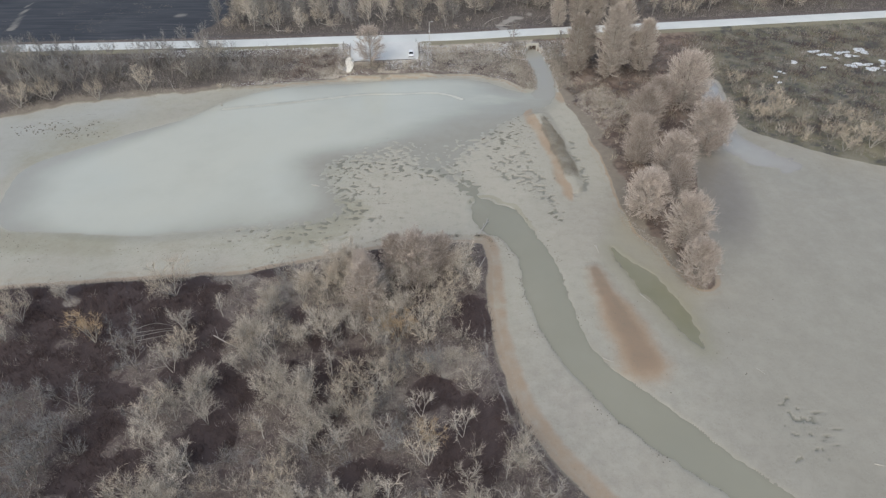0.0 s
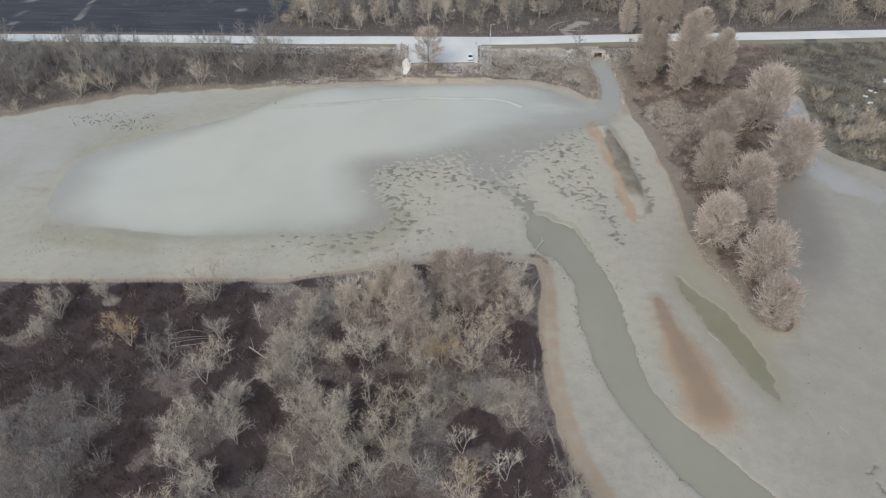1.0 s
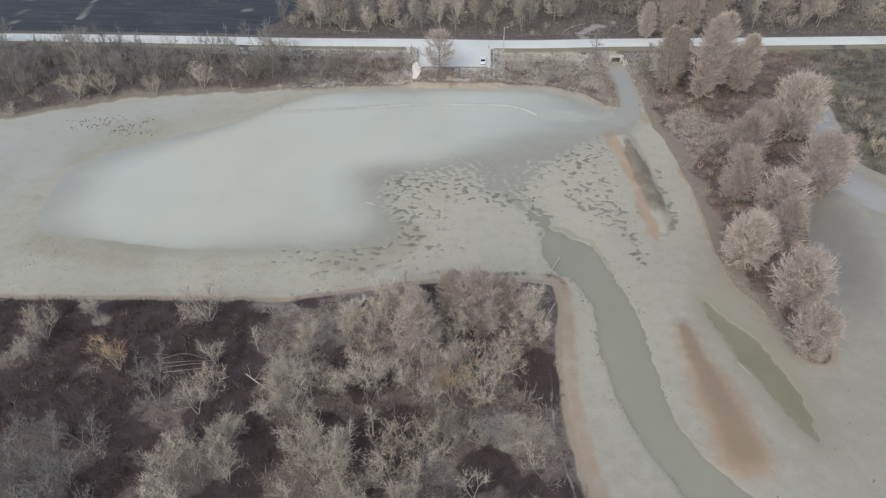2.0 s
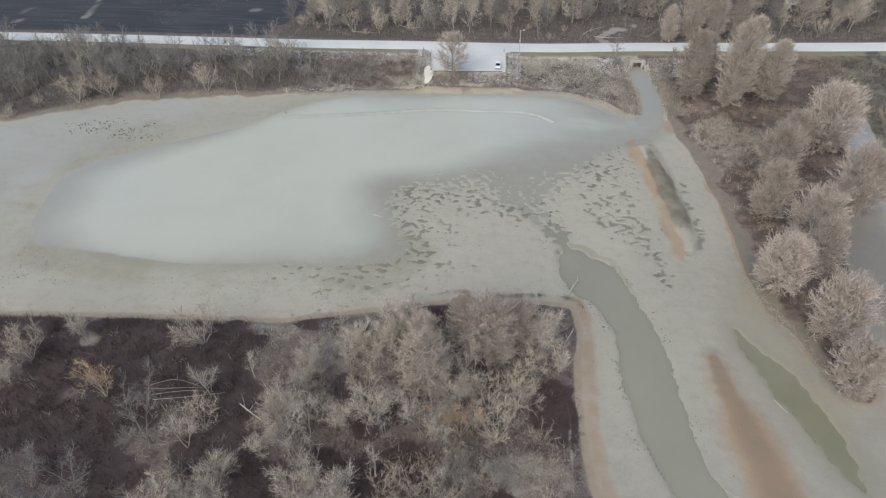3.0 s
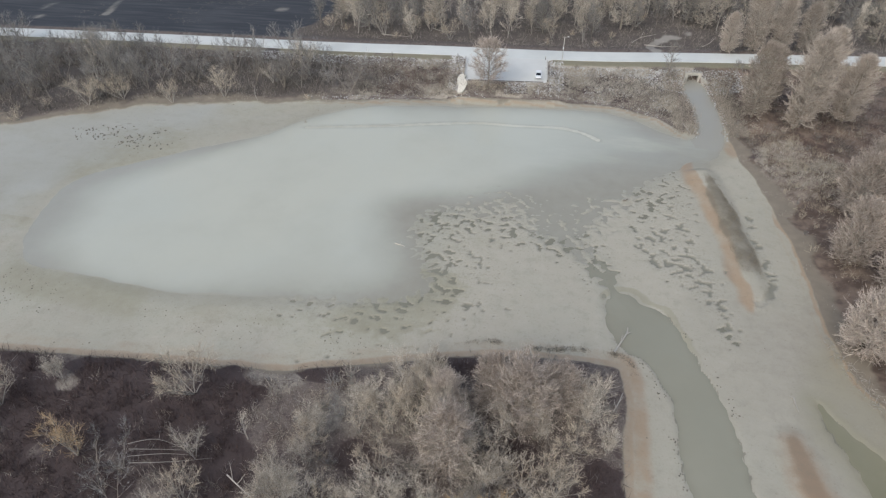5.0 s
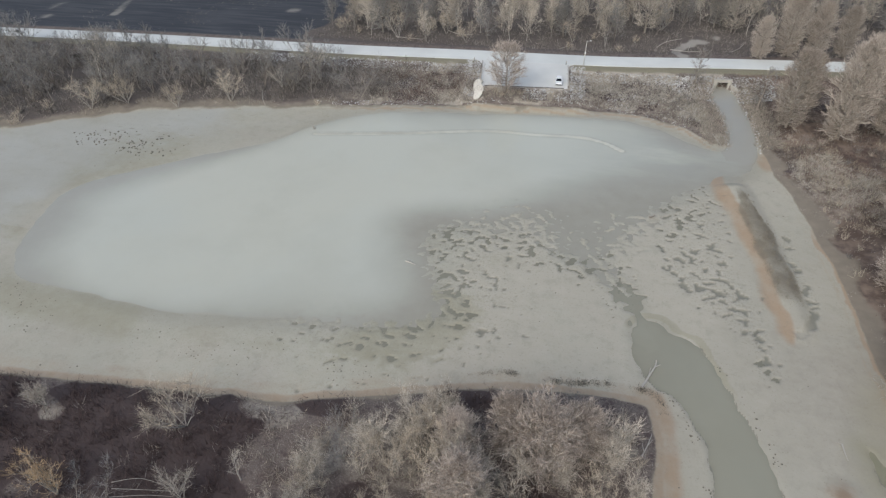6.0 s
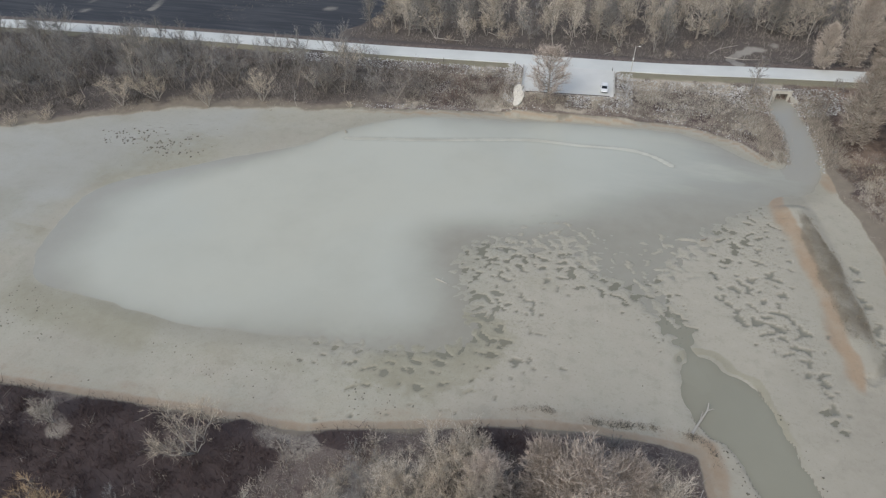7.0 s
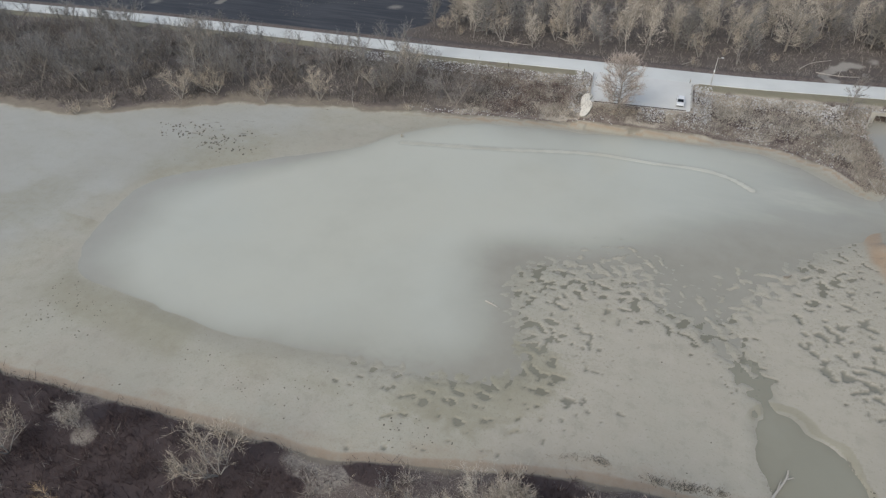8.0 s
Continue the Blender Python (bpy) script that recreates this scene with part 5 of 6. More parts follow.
tufts("undergrowth", "tawny dead grass under the thicket", many(7000, -135, 22, 34, 110, lambda x, y: (s_(land_s, x, y) > 1.0) * (0.12 + 0.75 * s_(cover["tan"], x, y)) * (s_(cover["dark"], x, y) < 0.6), 2),
      0.9, 9, 0.06, m_straw, 0.8, 0.6, 2)
tufts("dark_weeds", "dense dark reddish-brown dead weeds", many(15000, -135, 22, 34, 112, lambda x, y: (s_(land_s, x, y) > 1.3) * s_(cover["dark"], x, y), 3),
      1.5, 11, 0.075, m_weed, 0.55, 0.55, 3)
slope = lambda x, y: (s_(land_n, x, y) > 3.4) * (s_(road_d, x, y) > 8.0) * (s_(lot_d, x, y) < -1.2) * (s_(cover["sand"], x, y) < 0.3)
tufts("brush", "low brown scrub on the levee slope", many(4500, -66, 40, 196, 236, lambda x, y: slope(x, y) * (1 - 0.8 * s_(cover["dark"], x, y)) * (y < 231 + 0.12 * x), 4), 1.25, 10, 0.09, m_brush, 0.7, 0.6, 4)
tufts("brush", "pale dry grass on the levee slope", many(6500, -66, 40, 196, 236, lambda x, y: slope(x, y) * (y < 231 + 0.12 * x) * (0.05 + 0.95 * s_(cover["tan"], x, y)), 5), 0.9, 10, 0.10, twig_stuff("bleached_grass", (0.34, 0.305, 0.25), (0.60, 0.55, 0.47)), 0.8, 0.6, 5)
tufts("scrub_clumps", "round clumps of grey scrub on the levee slope", many(420, -66, 40, 200, 232, lambda x, y: slope(x, y) * (y < 231 + 0.12 * x) * (0.2 + 0.8 * patchy(x, y, 0.4, 0.6, 61)), 41), 1.9, 34, 0.07, m_grey, 0.8, 0.8, 41)
tufts("scrub_clumps", "dark red-brown scrub clumps on the levee slope", many(900, -66, 30, 200, 232, lambda x, y: slope(x, y) * (y < 231 + 0.12 * x) * patchy(x, y, 0.48, 0.6, 62) * (0.3 + 0.7 * (x < -38)), 42), 1.4, 34, 0.08, twig_stuff("red_brown_stems", (0.10, 0.068, 0.06), (0.25, 0.18, 0.155)), 0.8, 1.0, 42)
tufts("scrub_clumps", "bleached pale scrub clumps on the levee slope", many(2400, -66, 30, 200, 232, lambda x, y: slope(x, y) * (y < 231 + 0.12 * x) * patchy(x, y, 0.42, 0.56, 63) * (0.25 + 0.75 * (x > -12)), 45), 0.9, 30, 0.07, twig_stuff("bleached_stems", (0.42, 0.385, 0.34), (0.68, 0.64, 0.58)), 0.85, 0.9, 45)
dry_floor = lambda x, y: (s_(land_n, x, y) > 4.5) * (s_(road_d, x, y) > 9) * (0.12 + 0.88 * ramp(y - 0.3 * np.abs(x - 55), 160, 176))
tufts("scrub_clumps", "grey scrub clumps on the peninsula", many(900, 34, 90, 100, 232, lambda x, y: dry_floor(x, y) * patchy(x, y, 0.4, 0.6, 64), 43), 1.7, 30, 0.08, m_grey, 0.8, 0.9, 43)
tufts("scrub_clumps", "dark reddish scrub clumps on the peninsula", many(1000, 34, 90, 100, 232, lambda x, y: dry_floor(x, y) * patchy(x, y, 0.45, 0.6, 65), 46), 1.3, 30, 0.09, twig_stuff("reddish_stems", (0.085, 0.058, 0.05), (0.22, 0.155, 0.13)), 0.8, 1.0, 46)
tufts("scrub_clumps", "pale tan scrub clumps on the peninsula", many(450, 34, 72, 140, 200, lambda x, y: dry_floor(x, y) * patchy(x, y, 0.5, 0.62, 66), 47), 1.2, 30, 0.08, m_straw, 0.85, 0.9, 47)
creek_d = to_line(GX, GY, L["creek"])[0]
tufts("brush", "tangled brown brush on the creek banks", many(2600, 20, 42, 192, 226, lambda x, y: (s_(creek_d, x, y) > 3.2) * (s_(creek_d, x, y) < 9) * (s_(road_d, x, y) > 8), 49), 1.2, 10, 0.09, m_brush, 0.8, 0.5, 49)
tufts("scrub_clumps", "bleached scrub clumps on the peninsula", many(1500, 36, 66, 160, 196, lambda x, y: dry_floor(x, y) * (np.hypot((x - 49) / 11, (y - 178) / 13) < 1) * patchy(x, y, 0.4, 0.55, 76), 50), 0.9, 26, 0.07, twig_stuff("pale_stems", (0.40, 0.365, 0.32), (0.68, 0.63, 0.56)), 0.85, 0.6, 50)
tufts("scrub_clumps", "dark scrub clumps in the marsh", many(950, 90, 190, 135, 250, lambda x, y: (s_(land_n, x, y) > 4) * (s_(road_d, x, y) > 9), 44), 1.9, 26, 0.10, m_weed, 0.8, 1.2, 44)
tufts("scrub_clumps", "dark scrub clumps under the bank thicket", many(1500, -270, -60, 160, 220, lambda x, y: slope(x, y) * (s_(land_n, x, y) > 6) * patchy(x, y, 0.46, 0.58, 69), 48), 2.0, 24, 0.11, twig_stuff("dark_stems", (0.06, 0.052, 0.048), (0.17, 0.15, 0.135)), 0.8, 1.1, 48)
tufts("brush", "grey-brown scrub under the bank thicket", many(11000, -270, -60, 158, 220, lambda x, y: slope(x, y) * (s_(land_n, x, y) > 5) * (0.12 + 0.88 * patchy(x, y, 0.42, 0.56, 67)), 6), 1.9, 9, 0.11, m_grey, 0.7, 0.8, 6)
tufts("brush", "tawny scrub under the bank thicket", many(6000, -270, -60, 158, 220, lambda x, y: (s_(land_n, x, y) > 1) * (0.25 + 0.75 * (s_(land_n, x, y) > 5)) * (s_(road_d, x, y) > 10) * (0.12 + 0.88 * patchy(x, y, 0.44, 0.58, 68)), 7), 1.2, 9, 0.11, m_brush, 0.7, 0.8, 7)
tufts("brush", "dull brown scrub on the peninsula floor", many(4000, 33, 90, 94, 232, lambda x, y: (0.1 + 0.9 * patchy(x, y, 0.4, 0.58, 70)) * (0.2 + 0.8 * ramp(y, 158, 174)) * (s_(land_n, x, y) > 0.8) * (s_(road_d, x, y) > 9), 8), 0.7, 9, 0.085, m_grey, 0.75, 0.6, 8)
tufts("brush", "pale dry scrub on the peninsula", many(2400, 34, 90, 150, 232, lambda x, y: (s_(land_n, x, y) > 5) * (s_(road_d, x, y) > 9) * (np.hypot((x - 47) / 10, (y - 176) / 12) < 1.3), 9), 1.1, 9, 0.085, m_straw, 0.75, 0.6, 9)
m_marsh = twig_stuff("marsh_straw", (0.17, 0.145, 0.10), (0.37, 0.325, 0.245))
tufts("marsh_grass", "tawny marsh grass and low scrub", many(5500, 86, 190, 130, 250, lambda x, y: (s_(land_n, x, y) > 2) * (0.1 + 0.9 * patchy(x, y, 0.45, 0.6, 73)) * (s_(road_d, x, y) > 8) * (1 - 0.6 * s_(cover["verge"], x, y)), 10), 1.3, 8, 0.11, m_marsh, 0.7, 0.8, 10)
tufts("marsh_grass", "brown marsh scrub", many(5000, 86, 190, 130, 250, lambda x, y: (s_(land_n, x, y) > 3) * (0.08 + 0.92 * patchy(x, y, 0.42, 0.6, 72)) * (s_(road_d, x, y) > 9), 11), 1.3, 9, 0.11, m_grey, 0.7, 0.8, 11)
tufts("verge_grass", "short winter grass on the road verge", many(14000, -200, 170, 198, 256, lambda x, y: s_(cover["verge"], x, y) * (s_(lot_d, x, y) < -0.8) * (s_(road_d, x, y) > 4.3), 12), 0.22, 7, 0.07, m_green, 0.7, 0.4, 12)
tufts("wood_brush", "brown scrub on the floor of the wood", many(5500, -100, 200, 238, 300, lambda x, y: (s_(road_d, x, y) > 6.5) * (s_(cover["field"], x, y) < 0.3) * (s_(cover["silt"], x, y) < 0.3), 13), 1.6, 8, 0.12, m_grey, 0.7, 0.9, 13)
tufts("field_stubble", "sparse pale stubble in the dark field", many(2500, -330, -100, 236, 330, lambda x, y: (s_(road_d, x, y) > 6.5) * ramp(cloud(x, y, 20, 5), 0.55, 0.7), 14), 0.5, 7, 0.12, m_straw, 0.9, 0.9, 14)
tufts("ridge_brush", "low dark brush along the crest of the mud spit", many(1600, 22, 36, 136, 174, lambda x, y: s_(cover["scrub"], x, y), 15), 0.5, 10, 0.06, twig_stuff("ridge_stems", (0.14, 0.12, 0.085), (0.30, 0.265, 0.20)), 0.7, 0.3, 15)
tufts("shore_litter", "dark line of dead weeds along the shore", many(9000, -40, 10, 100, 114, lambda x, y: (np.abs(s_(land_s, x, y) + 1.4 + 0.6 * np.sin(x * 0.3)) < 0.35) * ramp(cloud(x, y, 6, 15), 0.36, 0.52) * ramp(x, -22, -12), 16), 0.5, 12, 0.07, twig_stuff("dead_reed", (0.10, 0.09, 0.075), (0.24, 0.215, 0.18)), 0.9, 0.3, 16)


def stones(name, label, places, size, material, seed):
    """Angular stones, joined into one object."""
    rng = np.random.default_rng(seed)
    bm = bmesh.new()
    bmesh.ops.create_icosphere(bm, subdivisions=1, radius=1)
    unit = np.array([v.co for v in bm.verts])
    tri = np.array([[v.index for v in f.verts] for f in bm.faces])
    bm.free()
    p = np.array(places, float)
    n = len(p)
    r = (size * rng.uniform(0.5, 1.5, n))[:, None, None] * rng.uniform(0.65, 1.15, (n, 1, 3)) * [1, 1, 0.7]
    v = unit[None] * rng.uniform(0.75, 1.15, (n, len(unit), 1)) * r
    v = v + np.c_[p, heights(p) + size * 0.15][:, None]
    f = tri[None] + (np.arange(n) * len(unit))[:, None, None]
    ob = new(name, mesh_of(name, v.reshape(-1, 3), f.reshape(-1, 3), material, False))
    return tagged(ob, label, "stones", kind="stuff")


n_ = Nodes("riprap_stone")
rnd = n_.tree.nodes.new("ShaderNodeNewGeometry").outputs["Random Per Island"]
fine_ = n_.noise(6)
n_.bump(fine_, 0.4, 0.05)
m_stone = n_.finish(n_.mix(n_.math("MULTIPLY_ADD", fine_, 0.4, n_.math("MULTIPLY", rnd, 0.7)), (0.30, 0.297, 0.29), (0.66, 0.655, 0.645)), 0.85)
south_of = lambda x, y: y < np.interp(x, L["road"][:, 0], L["road"][:, 1])
stones("riprap", "pale grey riprap stones below the road verge",
       many(42000, -112, 36, 212, 236, lambda x, y: south_of(x, y) * (np.abs(s_(road_d, x, y) - 9.6 - 0.02 * x) < 2.1) * (s_(lot_d, x, y) < -3) * 0.75 * (0.35 + 0.65 * ramp(cloud(x, y, 7, 3), 0.3, 0.55)), 30), 0.15, m_stone, 30)
stones("riprap", "pale stones beside the parking area",
       many(12000, -48, -6, 200, 226, lambda x, y: (s_(lot_d, x, y) < -0.7) * (s_(lot_d, x, y) > -5.0) * ramp(cloud(x, y, 5, 8), 0.22, 0.4) * 0.9 * ((x > -24.5) | (x < -37.5)), 31), 0.16, m_stone, 31)
stones("riprap", "pale stones scattered through the slope grass",
       many(9000, -64, 24, 203, 231, lambda x, y: slope(x, y) * south_of(x, y) * (0.3 + 0.4 * (x > -12)) * ramp(cloud(x, y, 6, 19), 0.42, 0.6), 34), 0.15, m_stone, 34)
stones("riprap", "pale stones round the culvert mouth",
       many(2600, 8, 46, 214, 232, lambda x, y: (np.abs(x - 29) > 3.2) * (np.hypot((x - 29) / 17, (y - 224) / 8) < 1) * (s_(road_d, x, y) > 8), 32), 0.22, m_stone, 32)
stones("riprap", "pale stones along the creek banks",
       many(3000, 22, 40, 190, 226, lambda x, y: (np.abs(s_(creek_d, x, y) - 3.5) < 0.7) * 0.6, 35), 0.2, m_stone, 35)
stones("shore_stones", "scattered pale stones along the beach",
       many(9000, -90, 25, 190, 206, lambda x, y: (np.abs(s_(land_n, x, y) - 3.2) < 1.4) * 0.35 * ramp(cloud(x, y, 6, 4), 0.45, 0.6), 33), 0.15, m_stone, 33)


m_clod = plain("dark_clods", (0.10, 0.092, 0.072), (0.22, 0.20, 0.16), 2.0, 0.9)
chan_d = to_line(GX, GY, L["channel"])[0]
flat = lambda x, y: (s_(land_s, x, y) < -1) * (s_(land_n, x, y) < -1) * (s_(GZ, x, y) > -0.06)
stones("mud_clods", "small dark clods strewn over the mud flat", many(9000, -120, 70, 50, 200, lambda x, y: flat(x, y) * 0.12 * ramp(cloud(x, y, 8, 24), 0.42, 0.65), 51), 0.11, m_clod, 51)
stones("mud_clods", "dark clods on the mud south of the pond", many(7000, -110, -30, 103, 116, lambda x, y: flat(x, y) * 0.09 * ramp(cloud(x, y, 7, 26), 0.45, 0.6), 53), 0.11, m_clod, 53)
stones("mud_clods", "dark clods on the mud below the bank thicket", many(900, -140, -95, 156, 176, lambda x, y: flat(x, y) * ramp(1 - np.hypot((x + 119) / 20, (y - 164) / 7), 0.0, 0.6) * ramp(cloud(x, y, 5, 27), 0.4, 0.6), 54), 0.24, m_clod, 54)
stones("mud_clods", "dark clods along the edge of the channel", many(16000, 0, 50, 46, 124, lambda x, y: flat(x, y) * (np.abs(s_(chan_d, x, y) - 5.0) < 0.7) * 0.5 * ramp(cloud(x, y, 5, 25), 0.4, 0.6), 52), 0.13, m_clod, 52)


# ---- driftwood and fallen trees ----
def log(points, radius, label, forks=(), material=None, name="driftwood_log"):
    """A bent trunk lying on the ground, with broken side limbs."""
    rng = np.random.default_rng(int(abs(points[0][0] * 10 + points[0][1])))
    mk = Maker(7)
    path = np.array([(x, y, z + radius * 0.6) for (x, y, z) in points], float)
    base = path[0].copy()
    line = smooth([tuple(p) for p in path - base], False, 4)
    mk.tube(line, np.linspace(radius, radius * 0.35, len(line)), 7)
    root = thing(name, tuple(base), 0, label, "log")
    m = material or B["white"]
    trunk = new("trunk", mesh_of("log_trunk", np.concatenate(mk.tv), np.concatenate(mk.tf), m))
    trunk.parent = root
    for f, way, length in forks:
        mk = Maker(int(f * 100))
        k = int(f * (len(line) - 1))
        limb = mk.limb(line[k], way, length, radius * 0.5, 0.25, 0.1, 5, 5, 0.8)
        for j in (2, 4):
            mk.limb(limb[j], np.array(way) + rng.normal(size=3) * 0.6, length * 0.4, radius * 0.2, 0.3, 0.1, 3, 4, 0.8)
        branch = new("branch", mesh_of("log_branch", np.concatenate(mk.tv), np.concatenate(mk.tf), m))
        branch.parent = root
    return root


w0 = WATER
log([(6.6, 113.6, w0), (7.4, 115.4, w0 + 0.05), (8.6, 118.0, w0 + 0.3), (8.8, 119.2, w0 + 0.6)], 0.22, "bleached forked driftwood log at the channel head",
    ((0.45, (0.1, 0.9, 0.35), 1.6), (0.7, (0.9, 0.3, 0.3), 0.9)))
log([(-37.3, 134.8, w0), (-36.2, 134.5, w0), (-35.0, 134.1, w0)], 0.12, "small pale driftwood log in shallow pond water", ((0.5, (0.3, 0.8, 0.2), 0.7),))
log([(33.7, 109.6, 0.05), (33.75, 108.3, 0.05), (33.9, 107.0, 0.05)], 0.14, "short bleached log lying on the mud flat", ((0.1, (-0.8, 0.3, 0.1), 0.7),))
log([(40.3, 93.8, 0.0), (41.0, 92.6, 0.02), (41.9, 91.3, 0.0)], 0.07, "slim bleached log beside the olive puddle")
log([(8.4, 158.6, 0.0), (9.0, 158.8, 0.08), (9.6, 159.3, 0.2)], 0.2, "dark stump of driftwood on the mud flat", ((0.6, (0.2, -0.5, 0.6), 0.7),), B["brown"])
log([(57.4, 74.0, 0.05), (58.0, 73.4, 0.05), (58.5, 72.6, 0.05)], 0.07, "small grey driftwood branch on the mud flat", ((0.5, (0.9, -0.2, 0.3), 0.8),))
log([(69.2, 54.6, 0.03), (70.2, 54.3, 0.05), (71.4, 54.2, 0.03)], 0.09, "slim bleached branch on the eastern mud flat")
log([(29.4, 76.2, 0.0), (30.2, 75.6, 0.04), (31.3, 75.2, 0.02)], 0.07, "thin bleached stick beside the channel", ((0.4, (-0.2, 0.8, 0.2), 0.6),))
z1 = float(heights([(-42, 77)])[0])
log([(-45.5, 78.8, z1 + 1.6), (-43, 77.6, z1 + 1.1), (-40, 76.4, z1 + 0.5), (-37.5, 75.2, z1 + 0.1)], 0.10, "fallen bleached tree trunk in the thicket",
    ((0.2, (-0.5, 0.8, 0.5), 2.6), (0.3, (0.6, 0.7, 0.6), 2.0), (0.5, (-0.2, -0.9, 0.5), 2.2), (0.65, (0.6, 0.7, 0.6), 2.4)), name="fallen_tree")
for k, (dx, dy) in enumerate(((0, 0), (0.5, -1.1), (1.3, -2.0), (-0.6, 0.8))):
    log([(-62 + dx, 80.2 + dy, float(heights([(-62, 80)])[0]) + 0.5), (-57 + dx * 2, 81.0 + dy * (0.3 + 0.3 * k), float(heights([(-57, 81)])[0]) + 0.7 + 0.25 * k), (-52.5 + dx * 2.4, 81.9 + dy * (0.9 - 0.3 * k), float(heights([(-52, 81)])[0]) + 0.5)], 0.045,
        "leaning pale stem fallen across dark weeds", (), B["grey"], "leaning_deadwood")
zb = lambda x, y: float(heights([(x, y)])[0])
log([(6.4, 101.0, zb(6.4, 101)), (7.2, 103, zb(7.2, 103) + 0.1), (7.9, 105.2, zb(7.9, 105.2))], 0.12, "bleached fallen branch at the corner of the shore", ((0.5, (0.6, 0.5, 0.6), 1.2), (0.3, (-0.5, 0.7, 0.5), 1.2)), name="driftwood_log")
for pts in (((-72, 243.5), (-67, 242.2), (-62, 241.5)), ((-18, 242), (-16, 244.5), (-14, 247)), ((16, 249), (21, 247), (26, 246.5)), ((34, 250), (37, 253.5), (39, 258)), ((12, 250), (15, 254.5), (20, 257.5)), ((-56, 252), (-52, 249), (-47, 249)),
            ((-97.5, 196.5), (-95.5, 192.5), (-93, 189)), ((24.3, 197), (25, 193.5), (25.6, 191))):
    log([(x, y, zb(x, y) + 0.25 * i) for i, (x, y) in enumerate(pts)], 0.13, "pale fallen trunk on rough ground", ((0.5, (0.3, 0.6, 0.6), 2.0),), name="fallen_tree")
# brushwood along the foot of the peninsula
mk = Maker(77)
spots_ = many(2200, 38, 60, 94, 124, lambda x, y: (np.abs(s_(land_n, x, y) - 0.6) < 1.3) * (x < 53), 78)
for x, y in spots_[:260]:
    a = mk.rng.uniform(0, 6.28)
    mk.limb((x, y, zb(x, y) + 0.06), (math.cos(a), math.sin(a), 0.1), mk.rng.uniform(0.6, 1.8), 0.05, 0.3, -0.1, 3, 3)
tagged(new("brushwood", mesh_of("brushwood", np.concatenate(mk.tv), np.concatenate(mk.tf), B["white"])), "scattered bleached driftwood sticks along the bank", "driftwood", kind="stuff")


# ---- culvert ----
culvert = thing("culvert", (29.0, 225.3, -0.5), 7, "concrete box culvert with a dark square opening under the road", "culvert")
bm = bmesh.new()
for size, at in (((1.0, 0.5, 3.0), (-1.95, 0, 1.5)), ((1.0, 0.5, 3.0), (1.95, 0, 1.5)), ((2.9, 0.5, 0.7), (0, 0, 2.65))):
    box(bm, size, at, bevel=0.04)
part("headwall", bm, m_concrete, culvert)
for sx in (-1, 1):
    bm = bmesh.new()
    box(bm, (0.35, 3.4, 2.0), (sx * 2.9, -1.8, 0.9), Matrix.Rotation(sx * 0.35, 4, "Z"), 0.04)
    part("wing_wall", bm, m_concrete, culvert)
bm = bmesh.new()
for size, at in (((0.3, 9, 2.3), (-1.6, 4.75, 1.15)), ((0.3, 9, 2.3), (1.6, 4.75, 1.15)), ((3.4, 9, 0.25), (0, 4.75, 2.35)), ((3.4, 9, 0.2), (0, 4.75, 0.0)), ((3.4, 0.2, 2.4), (0, 9.2, 1.2))):
    box(bm, size, at)
# tunnel in a darker concrete than the headwall
part("barrel", bm, plain("stained_concrete", (0.16, 0.15, 0.135), (0.27, 0.26, 0.235), 1.5, 0.9), culvert, "stained concrete tunnel")
bm = bmesh.new()
box(bm, (5.0, 0.7, 0.2), (0, 0.05, 3.1), bevel=0.03)
part("coping", bm, m_concrete, culvert)

# ---- ramp pad ----
bm = bmesh.new()
pad_line = smooth([(-38.6, 210.6), (-37.4, 211.3), (-36.3, 210.6), (-36.5, 208.4), (-35.4, 206.4), (-35.6, 203.6), (-36.3, 202.0), (-37.4, 202.2), (-37.6, 204.4), (-38.3, 207.0)], True, 4)
pz = lambda x, y: zb(x, y) + 0.14
top_ring = [bm.verts.new((x, y, pz(x, y))) for x, y in pad_line]
mid_v = [bm.verts.new((x, y, pz(x, y))) for x, y in [(-37.2, 209.6), (-36.9, 207), (-36.5, 204.2)]]
for i in range(len(top_ring)):
    a, b = top_ring[i], top_ring[(i + 1) % len(top_ring)]
    mid = (a.co + b.co) / 2
    c = min(mid_v, key=lambda v: (v.co - mid).length)
    bm.faces.new((a, b, c))
bmesh.ops.holes_fill(bm, edges=[e for e in bm.edges if len(e.link_faces) == 1], sides=0)
me = bpy.data.meshes.new("ramp_pad")
bmesh.ops.solidify(bm, geom=bm.faces[:], thickness=0.4)
bmesh.ops.recalc_face_normals(bm, faces=bm.faces[:])
bm.to_mesh(me)
bm.free()
me.materials.append(plain("pale_concrete", (0.62, 0.58, 0.50), (0.74, 0.70, 0.62), 1.0, 0.8))
tagged(new("ramp_pad", me), "pale poured concrete pad running down the bank", "concrete pad")

# ---- timber barriers round the car park ----
m_timber = plain("weathered_timber", (0.33, 0.31, 0.28), (0.52, 0.49, 0.44), 2.0, 0.85, per_object=0.15)
m_dark = plain("dark_timber", (0.06, 0.052, 0.045), (0.13, 0.11, 0.095), 2.0, 0.85)


